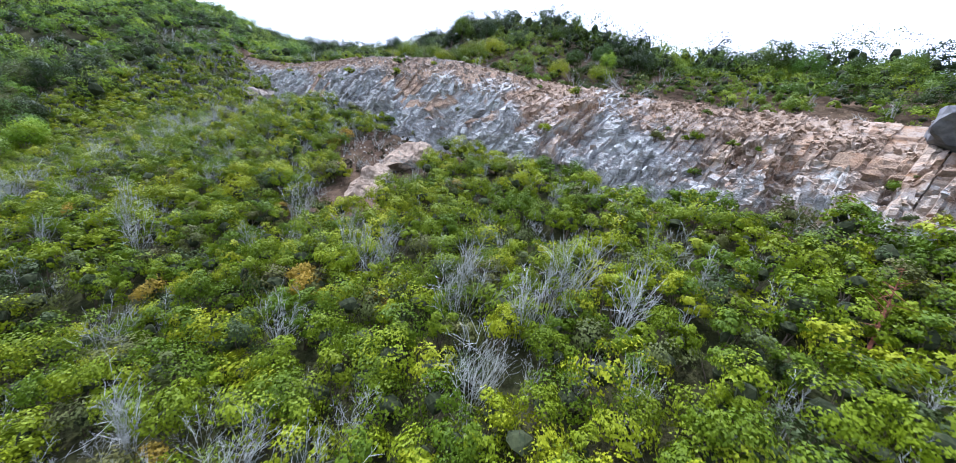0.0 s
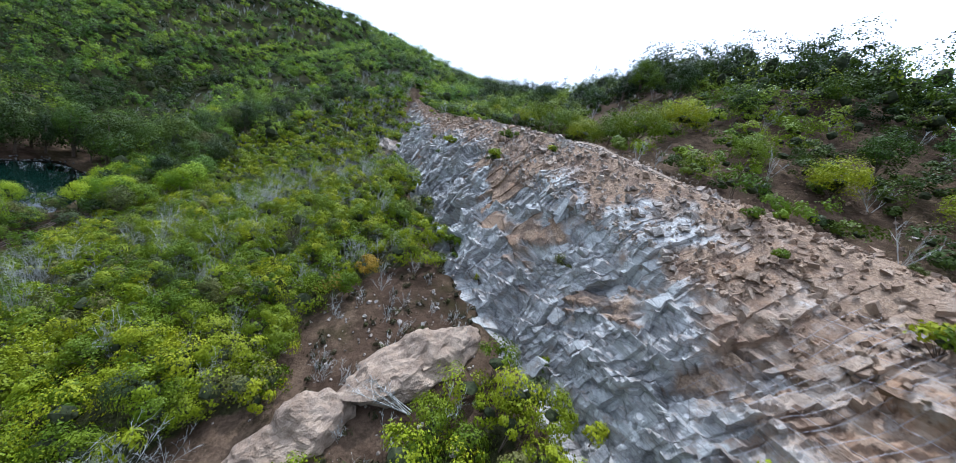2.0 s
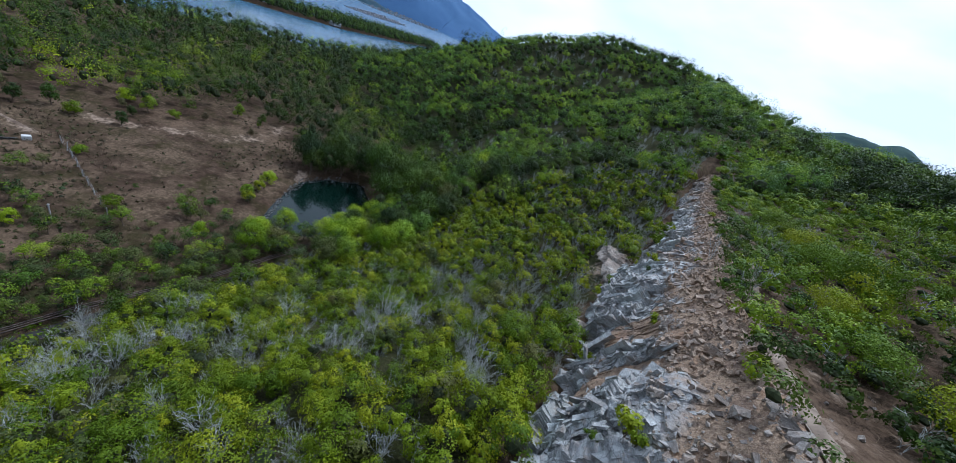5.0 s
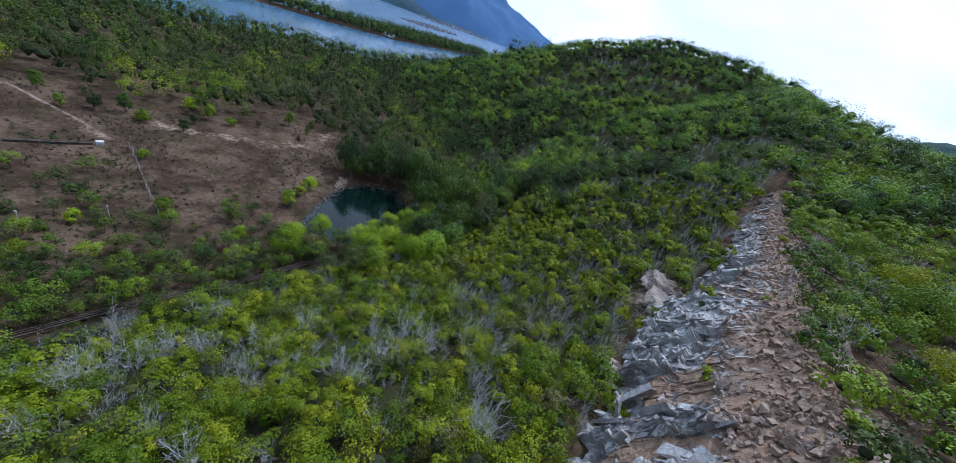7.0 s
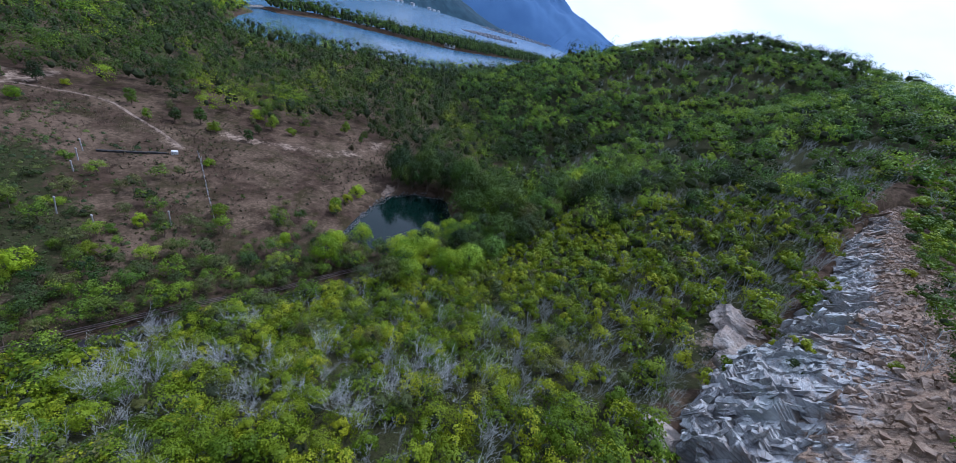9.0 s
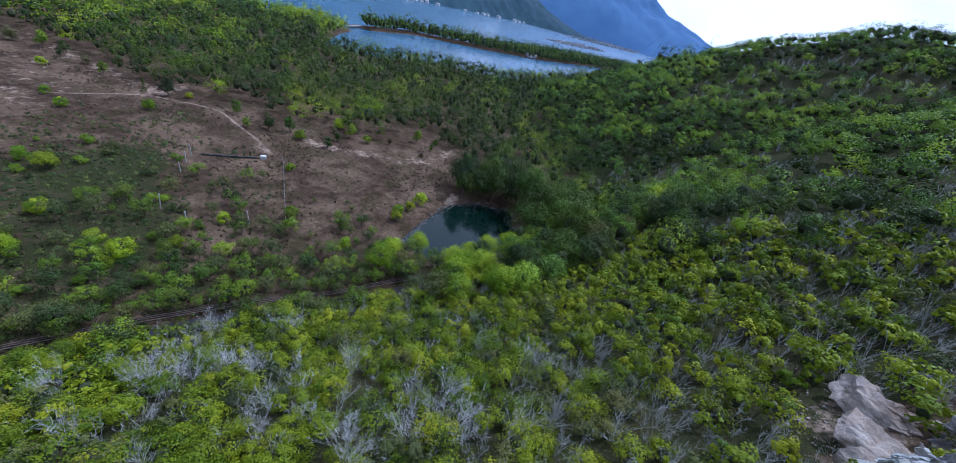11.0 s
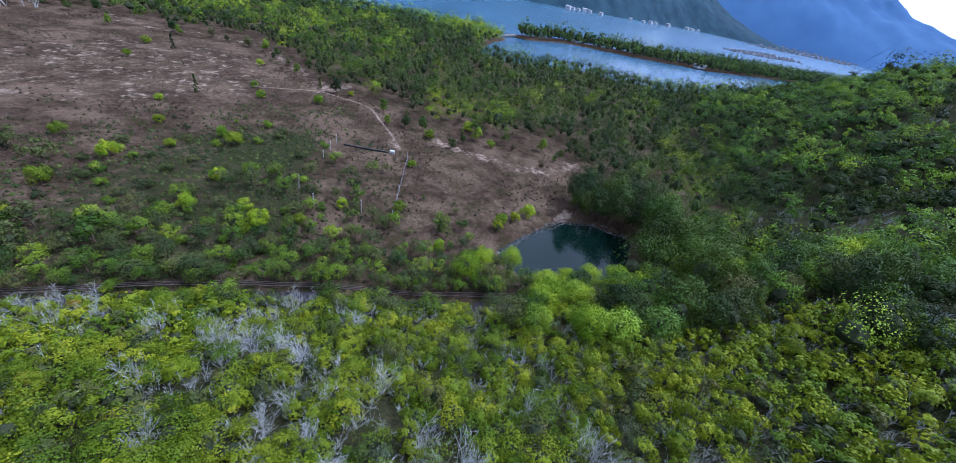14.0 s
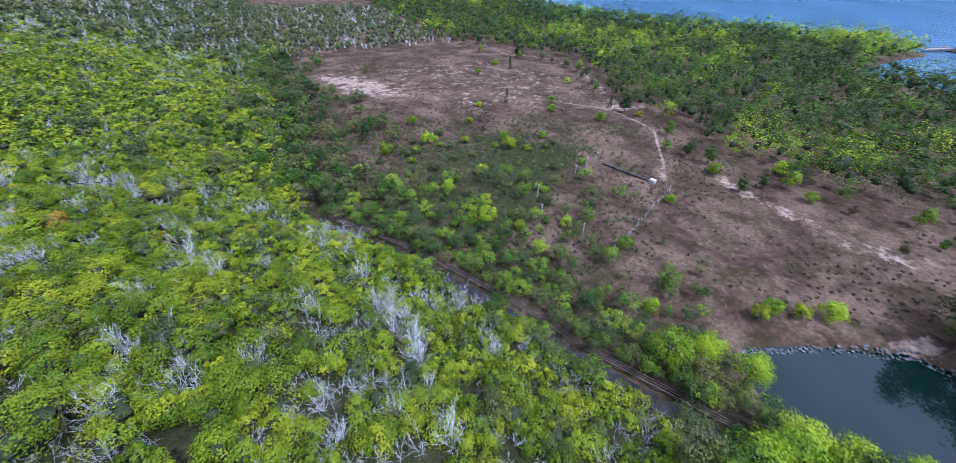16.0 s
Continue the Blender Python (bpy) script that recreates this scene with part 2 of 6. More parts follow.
def rock_material(name="cliff_rock", tan=0.5, pale=0.0, piece=None):
    """Jointed grey rock with rust stains; every facet takes its own tone from a cell pattern."""
    k = Nodes(name)
    m = k.n.new("ShaderNodeMapping")
    m.inputs["Rotation"].default_value, m.inputs["Scale"].default_value = (0.5, 0.35, 0.6), (0.8, 0.8, 2.6)
    k.l.new(k.pos, m.inputs["Vector"])
    bed = k.noise(1.5, 9, 0.7, stretch=((0.5, 0.35, 0.6), (0.8, 0.8, 2.0)))
    mark = k.n.new("ShaderNodeAttribute")
    mark.attribute_name = "tone"
    tone = mark.outputs["Fac"] if not piece else k.island() if piece == "island" else k.object_random()
    grey = k.mix(k.step(bed, 0.34, 0.66), (0.25, 0.247, 0.237), (0.525, 0.525, 0.495))
    grey = k.mix(k.math("MULTIPLY", k.step(tone, 0.35, 1.0), 0.42), grey, (0.64, 0.645, 0.605))
    grey = k.mix(k.math("MULTIPLY", k.step(k.math("SUBTRACT", 1.0, tone), 0.7, 1.0), 0.35), grey, (0.08, 0.078, 0.08))
    for scale, width, share in ((0.75, 0.03, 0.5), (2.1, 0.045, 0.35)):
        joint = k.n.new("ShaderNodeTexVoronoi")
        joint.feature = "DISTANCE_TO_EDGE"
        joint.inputs["Scale"].default_value = scale
        k.l.new(m.outputs["Vector"], joint.inputs["Vector"])
        crack = k.math("MULTIPLY", k.math("SUBTRACT", 1.0, k.step(joint.outputs["Distance"], 0.0, width)), share)
        grey = k.mix(crack, grey, (0.05, 0.05, 0.052))
    grey = k.mix(k.math("MULTIPLY", k.step(k.noise(0.28, 6, 0.6), 0.5, 0.68), 0.5), grey, (0.5, 0.54, 0.51))
    grey = k.mix(k.math("MULTIPLY", k.step(k.noise(0.55, 8, 0.75), 0.54, 0.66), 0.4), grey, (0.07, 0.068, 0.07))
    grey = k.mix(k.math("MULTIPLY", k.step(k.noise(1.7, 8, 0.7), 0.52, 0.64), 0.45), grey, (0.27, 0.2, 0.14))
    rust = k.mix(k.step(k.noise(2.0, 7), 0.3, 0.7), (0.17, 0.108, 0.07), (0.43, 0.32, 0.22))
    rust = k.mix(k.math("MULTIPLY", k.step(k.noise(0.45, 7, 0.7), 0.5, 0.64), 0.6), rust, (0.36, 0.2, 0.1))
    rust = k.mix(k.math("MULTIPLY", k.step(k.noise(0.8, 8, 0.75), 0.5, 0.62), 0.65), rust, (0.5, 0.44, 0.37))
    rust = k.mix(k.math("MULTIPLY", k.step(tone, 0.45, 1.0), 0.5), rust, (0.52, 0.44, 0.35))
    rust = k.mix(k.math("MULTIPLY", k.step(k.math("SUBTRACT", 1.0, tone), 0.6, 1.0), 0.5), rust, (0.12, 0.08, 0.055))
    rust = k.mix(k.math("MULTIPLY", k.step(k.noise(3.3, 8, 0.8), 0.53, 0.63), 0.6), rust, (0.07, 0.047, 0.034))
    sx = k.n.new("ShaderNodeSeparateXYZ")
    k.l.new(k.pos, sx.inputs[0])
    where = k.math("ADD", k.math("ADD", k.math("ADD", k.math("MULTIPLY", k.math("SUBTRACT", k.step(sx.outputs["X"], 1.0, 5.0), k.step(sx.outputs["X"], 8.0, 11.0)), 0.8), k.math("MULTIPLY", k.step(sx.outputs["X"], 9.0, 17.0), 0.85)), k.math("MULTIPLY", k.step(sx.outputs["X"], -16.0, -30.0), 0.45)), k.math("MULTIPLY", 0.5, k.step(k.math("SUBTRACT", sx.outputs["Z"], k.math("MULTIPLY", k.step(sx.outputs["X"], -1.0, -14.0), 3.2)), 23.2, 27.6)))
    fac = k.math("ADD", k.math("ADD", k.noise(0.35, 7, 0.7), k.math("MULTIPLY", k.math("SUBTRACT", k.noise(1.3, 6, 0.7), 0.5), 0.5)), k.math("MULTIPLY", k.math("SUBTRACT", where, 0.72), 0.4))
    col = k.mix(k.step(fac, 0.54 - 0.2 * tan, 0.78 - 0.2 * tan), grey, rust)
    facing = k.n.new("ShaderNodeSeparateXYZ")
    k.l.new(k.n.new("ShaderNodeNewGeometry").outputs["True Normal"], facing.inputs[0])
    dust = k.step(k.math("ADD", facing.outputs["Z"], k.math("SUBTRACT", k.noise(0.8, 7, 0.7), 0.5)), 0.74, 1.0)
    col = k.mix(k.math("MULTIPLY", dust, 0.3), col, k.mix(k.step(k.noise(3.0, 6), 0.3, 0.7), (0.12, 0.082, 0.056), (0.26, 0.188, 0.132)))
    cover = k.n.new("ShaderNodeAttribute")
    cover.attribute_name = "soil"
    gravel = k.mix(k.step(k.noise(9.0, 6, 0.8), 0.36, 0.64), (0.15, 0.098, 0.062), (0.385, 0.28, 0.182))
    gravel = k.mix(k.math("MULTIPLY", k.step(k.noise(0.5, 7, 0.75), 0.5, 0.64), 0.6), gravel, k.mix(k.step(k.noise(6.0, 5), 0.35, 0.65), (0.24, 0.13, 0.07), (0.4, 0.25, 0.145)))
    gravel = k.mix(k.math("MULTIPLY", k.step(k.noise(0.6, 7, 0.75), 0.48, 0.6), 0.75), gravel, k.mix(k.step(k.noise(8.0, 5), 0.35, 0.65), (0.075, 0.048, 0.034), (0.19, 0.13, 0.092)))
    gravel = k.mix(k.math("MULTIPLY", k.step(k.noise(14.0, 5, 0.8), 0.56, 0.66), 0.45), gravel, (0.5, 0.44, 0.37))
    col = k.mix(cover.outputs["Fac"], col, gravel)
    if pale:
        col = k.mix(pale, col, k.mix(k.step(k.noise(1.2, 8, 0.7), 0.35, 0.65), (0.2, 0.135, 0.084), (0.42, 0.315, 0.215)))
    k.bump(k.math("ADD", k.math("ADD", bed, k.noise(7.0, 6)), k.noise(18.0, 5, 0.7)), 0.9, 0.08)
    return k.done(col, 0.85)


GROUND, ROCK, PALE_ROCK = ground_material(), rock_material(), rock_material("pale_rock", 0.7, 0.45)
TAN_ROCK = rock_material("tan_rock", 0.9, 0.8)
ROCK_PIECE, ROCK_PIECES = rock_material("rock_piece", 0.5, 0.0, "object"), rock_material("rock_pieces", 0.5, 0.0, "island")
RUBBLE, DARK_ROCK = rock_material("rubble_stones", 1.1, 0.45, "island"), plain("dark_boulder", (0.09, 0.09, 0.095), (0.2, 0.2, 0.205), 1.5, 0.9, bump=0.05)


def water_material(name, deep, rough, scale, strength):
    k = Nodes(name)
    k.bump(k.noise(scale, 4, 0.55), strength, 0.1)
    k.bsdf.inputs["IOR"].default_value = 1.33
    return k.done(k.mix(k.step(k.noise(0.02, 4), 0.4, 0.6), deep, tuple(c * 1.35 for c in deep)), rough, 0.0, 0.5)


SEA = water_material("sea_water", (0.046, 0.096, 0.145), 0.22, 0.6, 0.5)
POND = water_material("pond_water", (0.002, 0.007, 0.005), 0.02, 1.5, 0.02)
# the blue of distance haze is put into these two base colours
FAR_BLUE = plain("far_hillside_in_haze", (0.038, 0.085, 0.175), (0.052, 0.108, 0.205), 0.004, 1.0)
MID_BLUE = plain("wooded_mountain_in_haze", (0.006, 0.022, 0.034), (0.018, 0.045, 0.06), 0.02, 1.0)
HEADLAND = plain("wooded_headland", (0.014, 0.036, 0.032), (0.03, 0.06, 0.048), 0.06, 1.0)

# ---- lie of the land ----
# Foot of the quarry face, from south-east to north-west: x, y, foot height, top height, run from foot to top.
FOOT = np.array([(150, -250, 20, 30, 9), (110, -90, 22, 30, 9), (45, 4, 23, 30.5, 9), (24, 17.8, 21.8, 29.8, 8.5), (12, 25.5, 20.6, 29.4, 8.5), (0.6, 35.4, 20.8, 30.4, 8.0),
                 (-9.5, 42, 21.6, 31.4, 6.0), (-22, 53, 22.6, 31.2, 5.0), (-35, 66.5, 22.4, 30.5, 4.5), (-45.2, 80, 25.6, 30.8, 3.8), (-60, 95.5, 28.5, 31.7, 3.2), (-72, 109, 31.5, 33, 3)], float)
# Rise of the face from foot to top, as shares of its run and height.
RUN_SHARE, RISE_SHARE = (0, 0.18, 0.6, 1), (0, 0.28, 0.73, 1)
# Drain at the foot of the slope, same direction.
DRAIN = np.array([(60, -240, 0), (30, -140, 0), (10, -90, 0), (-8, -46, 0), (-17, -16, 0), (-24, 4, 0), (-36, 13, 0), (-47, 23.5, 0),
                  (-54, 32, 0), (-61, 39, 0), (-66, 44, 0), (-76, 57, 0), (-92, 66, 0), (-130, 64, 0), (-180, 50, 0), (-235, 16, 0), (-300, -20, 0)], float)
# Crest of the wooded hill.
CREST = np.array([(-66, 110, 34), (-112, 150, 48.5), (-161, 188, 59.5), (-176, 173, 61.5), (-191, 150, 60), (-203, 127, 51), (-210, 108, 40.5), (-216, 85, 28), (-221, 62, 15), (-224, 40, 2)], float)
# Spur of the hill running behind the quarry ridge.
SPUR = np.array([(-112, 150, 50), (-95, 166, 48), (-70, 177, 49), (-30, 187, 52), (20, 190, 54)], float)
COAST = np.array([(-420, 420), (-360, 200), (-330, 110), (-290, 50), (-262, 10), (-246, -24), (-206, -48), (-202, -66), (-240, -82), (-266, -88), (-273, -100),
                  (-268, -124), (-216, -152), (-165, -193), (-126, -270), (-110, -420), (-110, -4600), (4600, -4600), (4600, 4600), (-330, 4600)], float)
SPIT = np.array([(-284, -97), (-300, -103), (-352, -92), (-392, -60), (-448, -22), (-590, 36), (-760, 130), (-750, 160), (-590, 96), (-440, 22), (-376, -32), (-338, -74), (-290, -88)], float)
POND_EDGE = np.array([(-72.5, 33), (-81, 34.2), (-90, 36.5), (-94, 41), (-95.5, 47.5), (-86, 50), (-78.5, 47), (-70.5, 40)], float)


def along(line, x, y):
    """Signed distance to an open line (positive on its right-hand, uphill side) and its columns at the nearest place."""
    best = np.full(x.shape, 1e18)
    side = np.zeros(x.shape)
    cols = np.zeros((line.shape[1] - 2,) + x.shape)
    run = np.zeros(x.shape)
    done = 0.0
    for a, b in zip(line[:-1], line[1:]):
        ex, ey = b[0] - a[0], b[1] - a[1]
        n = math.hypot(ex, ey)
        t = np.clip(((x - a[0]) * ex + (y - a[1]) * ey) / (n * n), 0, 1)
        px, py = x - a[0] - t * ex, y - a[1] - t * ey
        d2 = px * px + py * py
        near = d2 < best - 1e-9
        best = np.where(near, d2, best)
        side = np.where(near, np.sign(ey * (x - a[0]) - ex * (y - a[1]) + 1e-12), side)
        run = np.where(near, done + t * n, run)
        for i in range(len(cols)):
            cols[i] = np.where(near, a[2 + i] + t * (b[2 + i] - a[2 + i]), cols[i])
        done += n
    return np.sqrt(best) * side, cols, run


def inside(poly, x, y):
    """Signed distance to a closed outline, positive inside."""
    best = np.full(x.shape, 1e18)
    odd = np.zeros(x.shape, bool)
    for a, b in zip(poly, np.roll(poly, -1, 0)):
        ex, ey = b - a
        t = np.clip(((x - a[0]) * ex + (y - a[1]) * ey) / (ex * ex + ey * ey), 0, 1)
        best = np.minimum(best, (x - a[0] - t * ex) ** 2 + (y - a[1] - t * ey) ** 2)
        with np.errstate(divide="ignore", invalid="ignore"):
            odd ^= ((a[1] > y) != (b[1] > y)) & (x < ex * (y - a[1]) / (ey if ey else 1e-9) + a[0])
    return np.where(odd, 1, -1) * np.sqrt(best)


def smooth(lo, hi, v):
    t = np.clip((v - lo) / (hi - lo), 0, 1)
    return t * t * (3 - 2 * t)


_rng = np.random.default_rng(5)
_TABLE = _rng.random((64, 64))


def value_noise(x, y):
    """Smooth noise in 0..1 with cells 1 long."""
    xi, yi = np.floor(x).astype(int), np.floor(y).astype(int)
    fx, fy = x - xi, y - yi
    fx, fy = fx * fx * (3 - 2 * fx), fy * fy * (3 - 2 * fy)
    g = lambda i, j: _TABLE[(xi + i) % 64, (yi + j) % 64]
    return (g(0, 0) * (1 - fx) + g(1, 0) * fx) * (1 - fy) + (g(0, 1) * (1 - fx) + g(1, 1) * fx) * fy


def fractal(x, y, size, octaves=3):
    out, amp, tot = 0.0, 1.0, 0.0
    for o in range(octaves):
        out = out + amp * value_noise(x / size * 2 ** o + 7.3 * o, y / size * 2 ** o - 3.1 * o)
        tot += amp
        amp *= 0.5
    return out / tot


def height(x, y, rough=True):
    """Ground height anywhere."""
    x, y = np.asarray(x, float), np.asarray(y, float)
    d, (zf, zt, run), s = along(FOOT, x, y)
    r, _, _ = along(DRAIN, x, y)
    below = 1.3 + (zf - 1.3) * np.clip(np.maximum(r, 0) / (np.maximum(r, 0) + np.maximum(-d, 0) + 1e-6), 0, 1)
    u = np.clip(d / run, 0, 1)
    face = zf + (zt - zf) * np.interp(u, RUN_SHARE, RISE_SHARE)
    up = np.maximum(d - run, 0)
    above = zt + 0.12 * np.minimum(up, 5) + (0.42 + 0.17 * smooth(-30, -6, x) * (1 - 0.7 * smooth(8, 26, x))) * np.clip(up - 5, 0, 20) + 0.10 * np.clip(up - 25, 0, 60)
    z = np.where(d < 0, below, np.where(d < run, face, above))
    hill = np.full(x.shape, -99.0)
    for p, q in [*zip(CREST[:-1], CREST[1:]), *zip(SPUR[:-1], SPUR[1:])]:
        h, (zc,), _ = along(np.array([p, q]), x, y)
        hill = np.maximum(hill, zc - 0.62 * (np.sqrt(h * h + 64) - 8))
    flat = np.full(x.shape, 1.0)
    k = 2.0
    z = np.where(r < 0, flat, z)
    z = np.where((hill > z - 6) & (d < 0.5), np.log(np.exp(np.clip((z - 20) / k, -30, 30)) + np.exp(np.clip((hill - 20) / k, -30, 30))) * k + 20, np.maximum(z, hill))
    if rough:
        z = z + (fractal(x, y, 9.0) - 0.5) * np.where(r > 0, 1.2, 0.5) * smooth(0, 6, np.abs(d))
    sea = inside(COAST, x, y)
    z = np.where(sea < 6, np.minimum(z, 1.0), z) * smooth(-4, 3, sea) + (1 - smooth(-4, 3, sea)) * -4
    p = inside(POND_EDGE, x, y)
    z = z * (1 - smooth(-1.2, 1.0, p)) - 1.5 * smooth(-1.2, 1.0, p)
    ditch = np.exp(-((r + 1.2) / 0.9) ** 4) * smooth(-30, -5, y) * smooth(-74, -66, x)
    return z - 1.0 * ditch


def mesh_object(name, verts, faces, material, parent=None, flat=True):
    """One mesh from arrays: verts (n, 3) and faces (m, 3) or (m, 4)."""
    verts, faces = np.asarray(verts, np.float32), np.asarray(faces, np.int32)
    me = bpy.data.meshes.new(name)
    me.vertices.add(len(verts))
    me.vertices.foreach_set("co", verts.ravel())
    me.loops.add(faces.size)
    me.loops.foreach_set("vertex_index", faces.ravel())
    me.polygons.add(len(faces))
    me.polygons.foreach_set("loop_start", np.arange(0, faces.size, faces.shape[1], dtype=np.int32))
    me.polygons.foreach_set("use_smooth", np.full(len(faces), not flat))
    me.update(calc_edges=True)
    me.materials.append(material)
    ob = new(name, me)
    ob.parent = parent
    return ob


def part(name, bm, material, parent, label=""):
    """Links a bmesh as one mesh object under a thing or a part."""
    me = bpy.data.meshes.new(name)
    bm.to_mesh(me)
    bm.free()
    me.materials.append(material)
    ob = new(name, me)
    ob.parent = parent
    return tagged(ob, label)


def grid_faces(nu, nv):
    i = np.arange(nu * nv).reshape(nu, nv)
    return np.stack([i[:-1, :-1], i[1:, :-1], i[1:, 1:], i[:-1, 1:]], -1).reshape(-1, 4)


def spread(lo, hi, step, far, grow=1.22):
    """Coordinates at an even step from lo to hi, then growing out to far."""
    core = list(np.arange(lo, hi, step))
    left, right, s = [], [], step
    a, b = core[0], core[-1]
    while b < far or a > -far:
        s *= grow
        a, b = a - s, b + s
        left.append(a), right.append(b)
    return np.array(left[::-1] + core + right)


gx, gy = spread(-125, 50, 1.3, 4500, 1.065), spread(-60, 130, 1.3, 4500, 1.065)
GX, GY = np.meshgrid(gx, gy, indexing="ij")
GZ = height(GX, GY)
fd, (fzf, fzt, frun), fs = along(FOOT, GX, GY)
GZ = GZ - 5.0 * smooth(-0.3, 1.6, fd) * (1 - smooth(np.interp(GX, (-12, 0), (-0.2, 1.6)), np.interp(GX, (-12, 0), (0.8, 3.0)), fd - frun)) * smooth(-71, -65, GX) * (GX < 62)     # lies under the rock face
ground = mesh_object("ground", np.stack([GX, GY, GZ], -1).reshape(-1, 3), grid_faces(len(gx), len(gy)), GROUND, flat=False)
tagged(ground, "dry brown soil with sparse grass over slopes and flats", "ground", kind="structure")


def near_line(points, x, y):
    return np.abs(along(np.array([(*p, 0) for p in points], float), x, y)[0])


def oval(x, y, cx, cy, rx, ry, turn=0.0):
    c, s = math.cos(radians(turn)), math.sin(radians(turn))
    return 1 - np.hypot(((x - cx) * c + (y - cy) * s) / rx, (-(x - cx) * s + (y - cy) * c) / ry)


TRAIL = [(-77, -46), (-91, -38), (-95, -23), (-86.5, -5), (-84, -1)]
TRAIL_FAR = [(-95, 0), (-99, 15), (-104, 24), (-116, 27)]
EDGE = [(-69, -124), (-78, -104), (-99, -84), (-94, -44)]
RIDGE_PATH = [(-38, 81), (-29, 69.5), (-20.5, 60.2), (-15, 55.8), (-9.5, 52), (-4.8, 48.3), (-1, 46), (6, 42.5), (16, 37.5), (34, 27)]


def sand_mark(x, y):
    m = 0.34 * (1 - smooth(0.3, 2.2, near_line(TRAIL, x, y)))
    m = np.maximum(m, 0.6 * smooth(0.0, 0.6, oval(x, y, -85, -3.5, 4.5, 2.6, 60)))
    m = np.maximum(m, 0.5 * (1 - smooth(0.5, 5.0, near_line(TRAIL_FAR, x, y))))
    m = np.maximum(m, 0.4 * (1 - smooth(1.0, 8.0, near_line(EDGE, x, y))))
    m = np.maximum(m, 0.72 * smooth(0.0, 0.8, oval(x, y, -24, -66, 32, 13, -40)))
    m = np.maximum(m, 0.42 * (1 - smooth(0.5, 5.5, near_line([(-38, -58), (-70, -52)], x, y))))
    m = np.maximum(m, 0.55 * smooth(0.0, 0.7, oval(x, y, -44.5, 9.2, 4.6, 3.0)))
    m = np.maximum(m, 0.6 * smooth(0.0, 0.5, oval(x, y, -95, -39, 9, 4)))
    m = np.maximum(m, 0.7 * smooth(0.0, 0.5, oval(x, y, -91, 35.5, 5, 2)))
    m = np.maximum(m, 0.5 * (1 - smooth(0.3, 1.3, near_line(RIDGE_PATH, x, y))))
    m = np.maximum(m, 0.5 * smooth(0.0, 0.5, oval(x, y, -40.5, 70.5, 5.5, 4.0)))
    m = np.maximum(m, 0.4 * smooth(0.0, 0.5, oval(x, y, -62, -66, 46, 36, -30)))
    d, (zf, zt, run), _ = along(FOOT, x, y)
    return np.maximum(m, 0.42 * ((d > run) & (d < run + 5.5)))


def scrub_mark(x, y):
    m = 0.8 * smooth(0.0, 0.6, oval(x, y, -62, -13, 17, 11, 20))
    m = np.maximum(m, 0.55 * smooth(0.0, 0.5, oval(x, y, -48, -6, 36, 22, 40)))
    m = np.maximum(m, 0.62 * smooth(0.0, 0.6, oval(x, y, -52, 2, 20, 11, 30)))
    r = along(DRAIN, x, y)[0]
    m = np.maximum(m, 0.45 * smooth(-24, -8, r) * (r < 0))
    return np.maximum(m, 0.8 * (r > 0) * (along(FOOT, x, y)[0] < -1.5) * (np.hypot(x + 8.2, y - 37.4) > 6) * (near_line([(-5.5, 37.5), (-9.3, 28.4)], x, y) > 3))


for key, fn in (("sand", sand_mark), ("scrub", scrub_mark)):
    at = ground.data.attributes.new(key, "FLOAT", "POINT")
    at.data.foreach_set("value", fn(GX, GY).ravel().astype(np.float32))

spit_w = np.linspace(0, 1, 60)
half = len(SPIT) // 2 + 1
out_side, in_side = SPIT[:half], SPIT[half:][::-1]
ends = []
for side in (out_side, in_side):
    acc = np.concatenate([[0], np.cumsum(np.hypot(*np.diff(side, axis=0).T))])
    ends.append(np.stack([np.interp(spit_w * acc[-1], acc, side[:, i]) for i in (0, 1)], 1))
mid = (ends[0] + ends[1]) / 2
rows = [np.column_stack([e + (e - mid) * 0.15, np.full(60, -1.5)]) for e in ends]
crest_rows = [np.column_stack([mid + (e - mid) * 0.75, np.full(60, 0.45) + 0.15 * np.sin(spit_w * 60)]) for e in ends]
spit_v = np.stack([rows[0], crest_rows[0], crest_rows[1], rows[1]], 1)
tagged(mesh_object("ground_spit", spit_v.reshape(-1, 3), grid_faces(60, 4), GROUND, flat=False), "low wooded spit of land across the lagoon", "ground", kind="structure")

sx, sy = spread(-700, 200, 60, 4600, 1.3), spread(-300, 300, 60, 4600, 1.3)
SX, SY = np.meshgrid(sx, sy, indexing="ij")
sea = mesh_object("water_sea", np.stack([SX, SY, np.zeros_like(SX)], -1).reshape(-1, 3), grid_faces(len(sx), len(sy)), SEA, flat=False)
tagged(sea, "calm blue-grey sea bay and lagoon water", "water", kind="structure")
pm = bmesh.new()
c = POND_EDGE.mean(0)
pv = [pm.verts.new((c[0] + (p[0] - c[0]) * 1.12, c[1] + (p[1] - c[1]) * 1.12, 0.35)) for p in POND_EDGE]
pm.faces.new(pv)
pond = part("water_pond", pm, POND, None)
tagged(pond, "still dark green pond water below the forest", "pond", kind="structure")


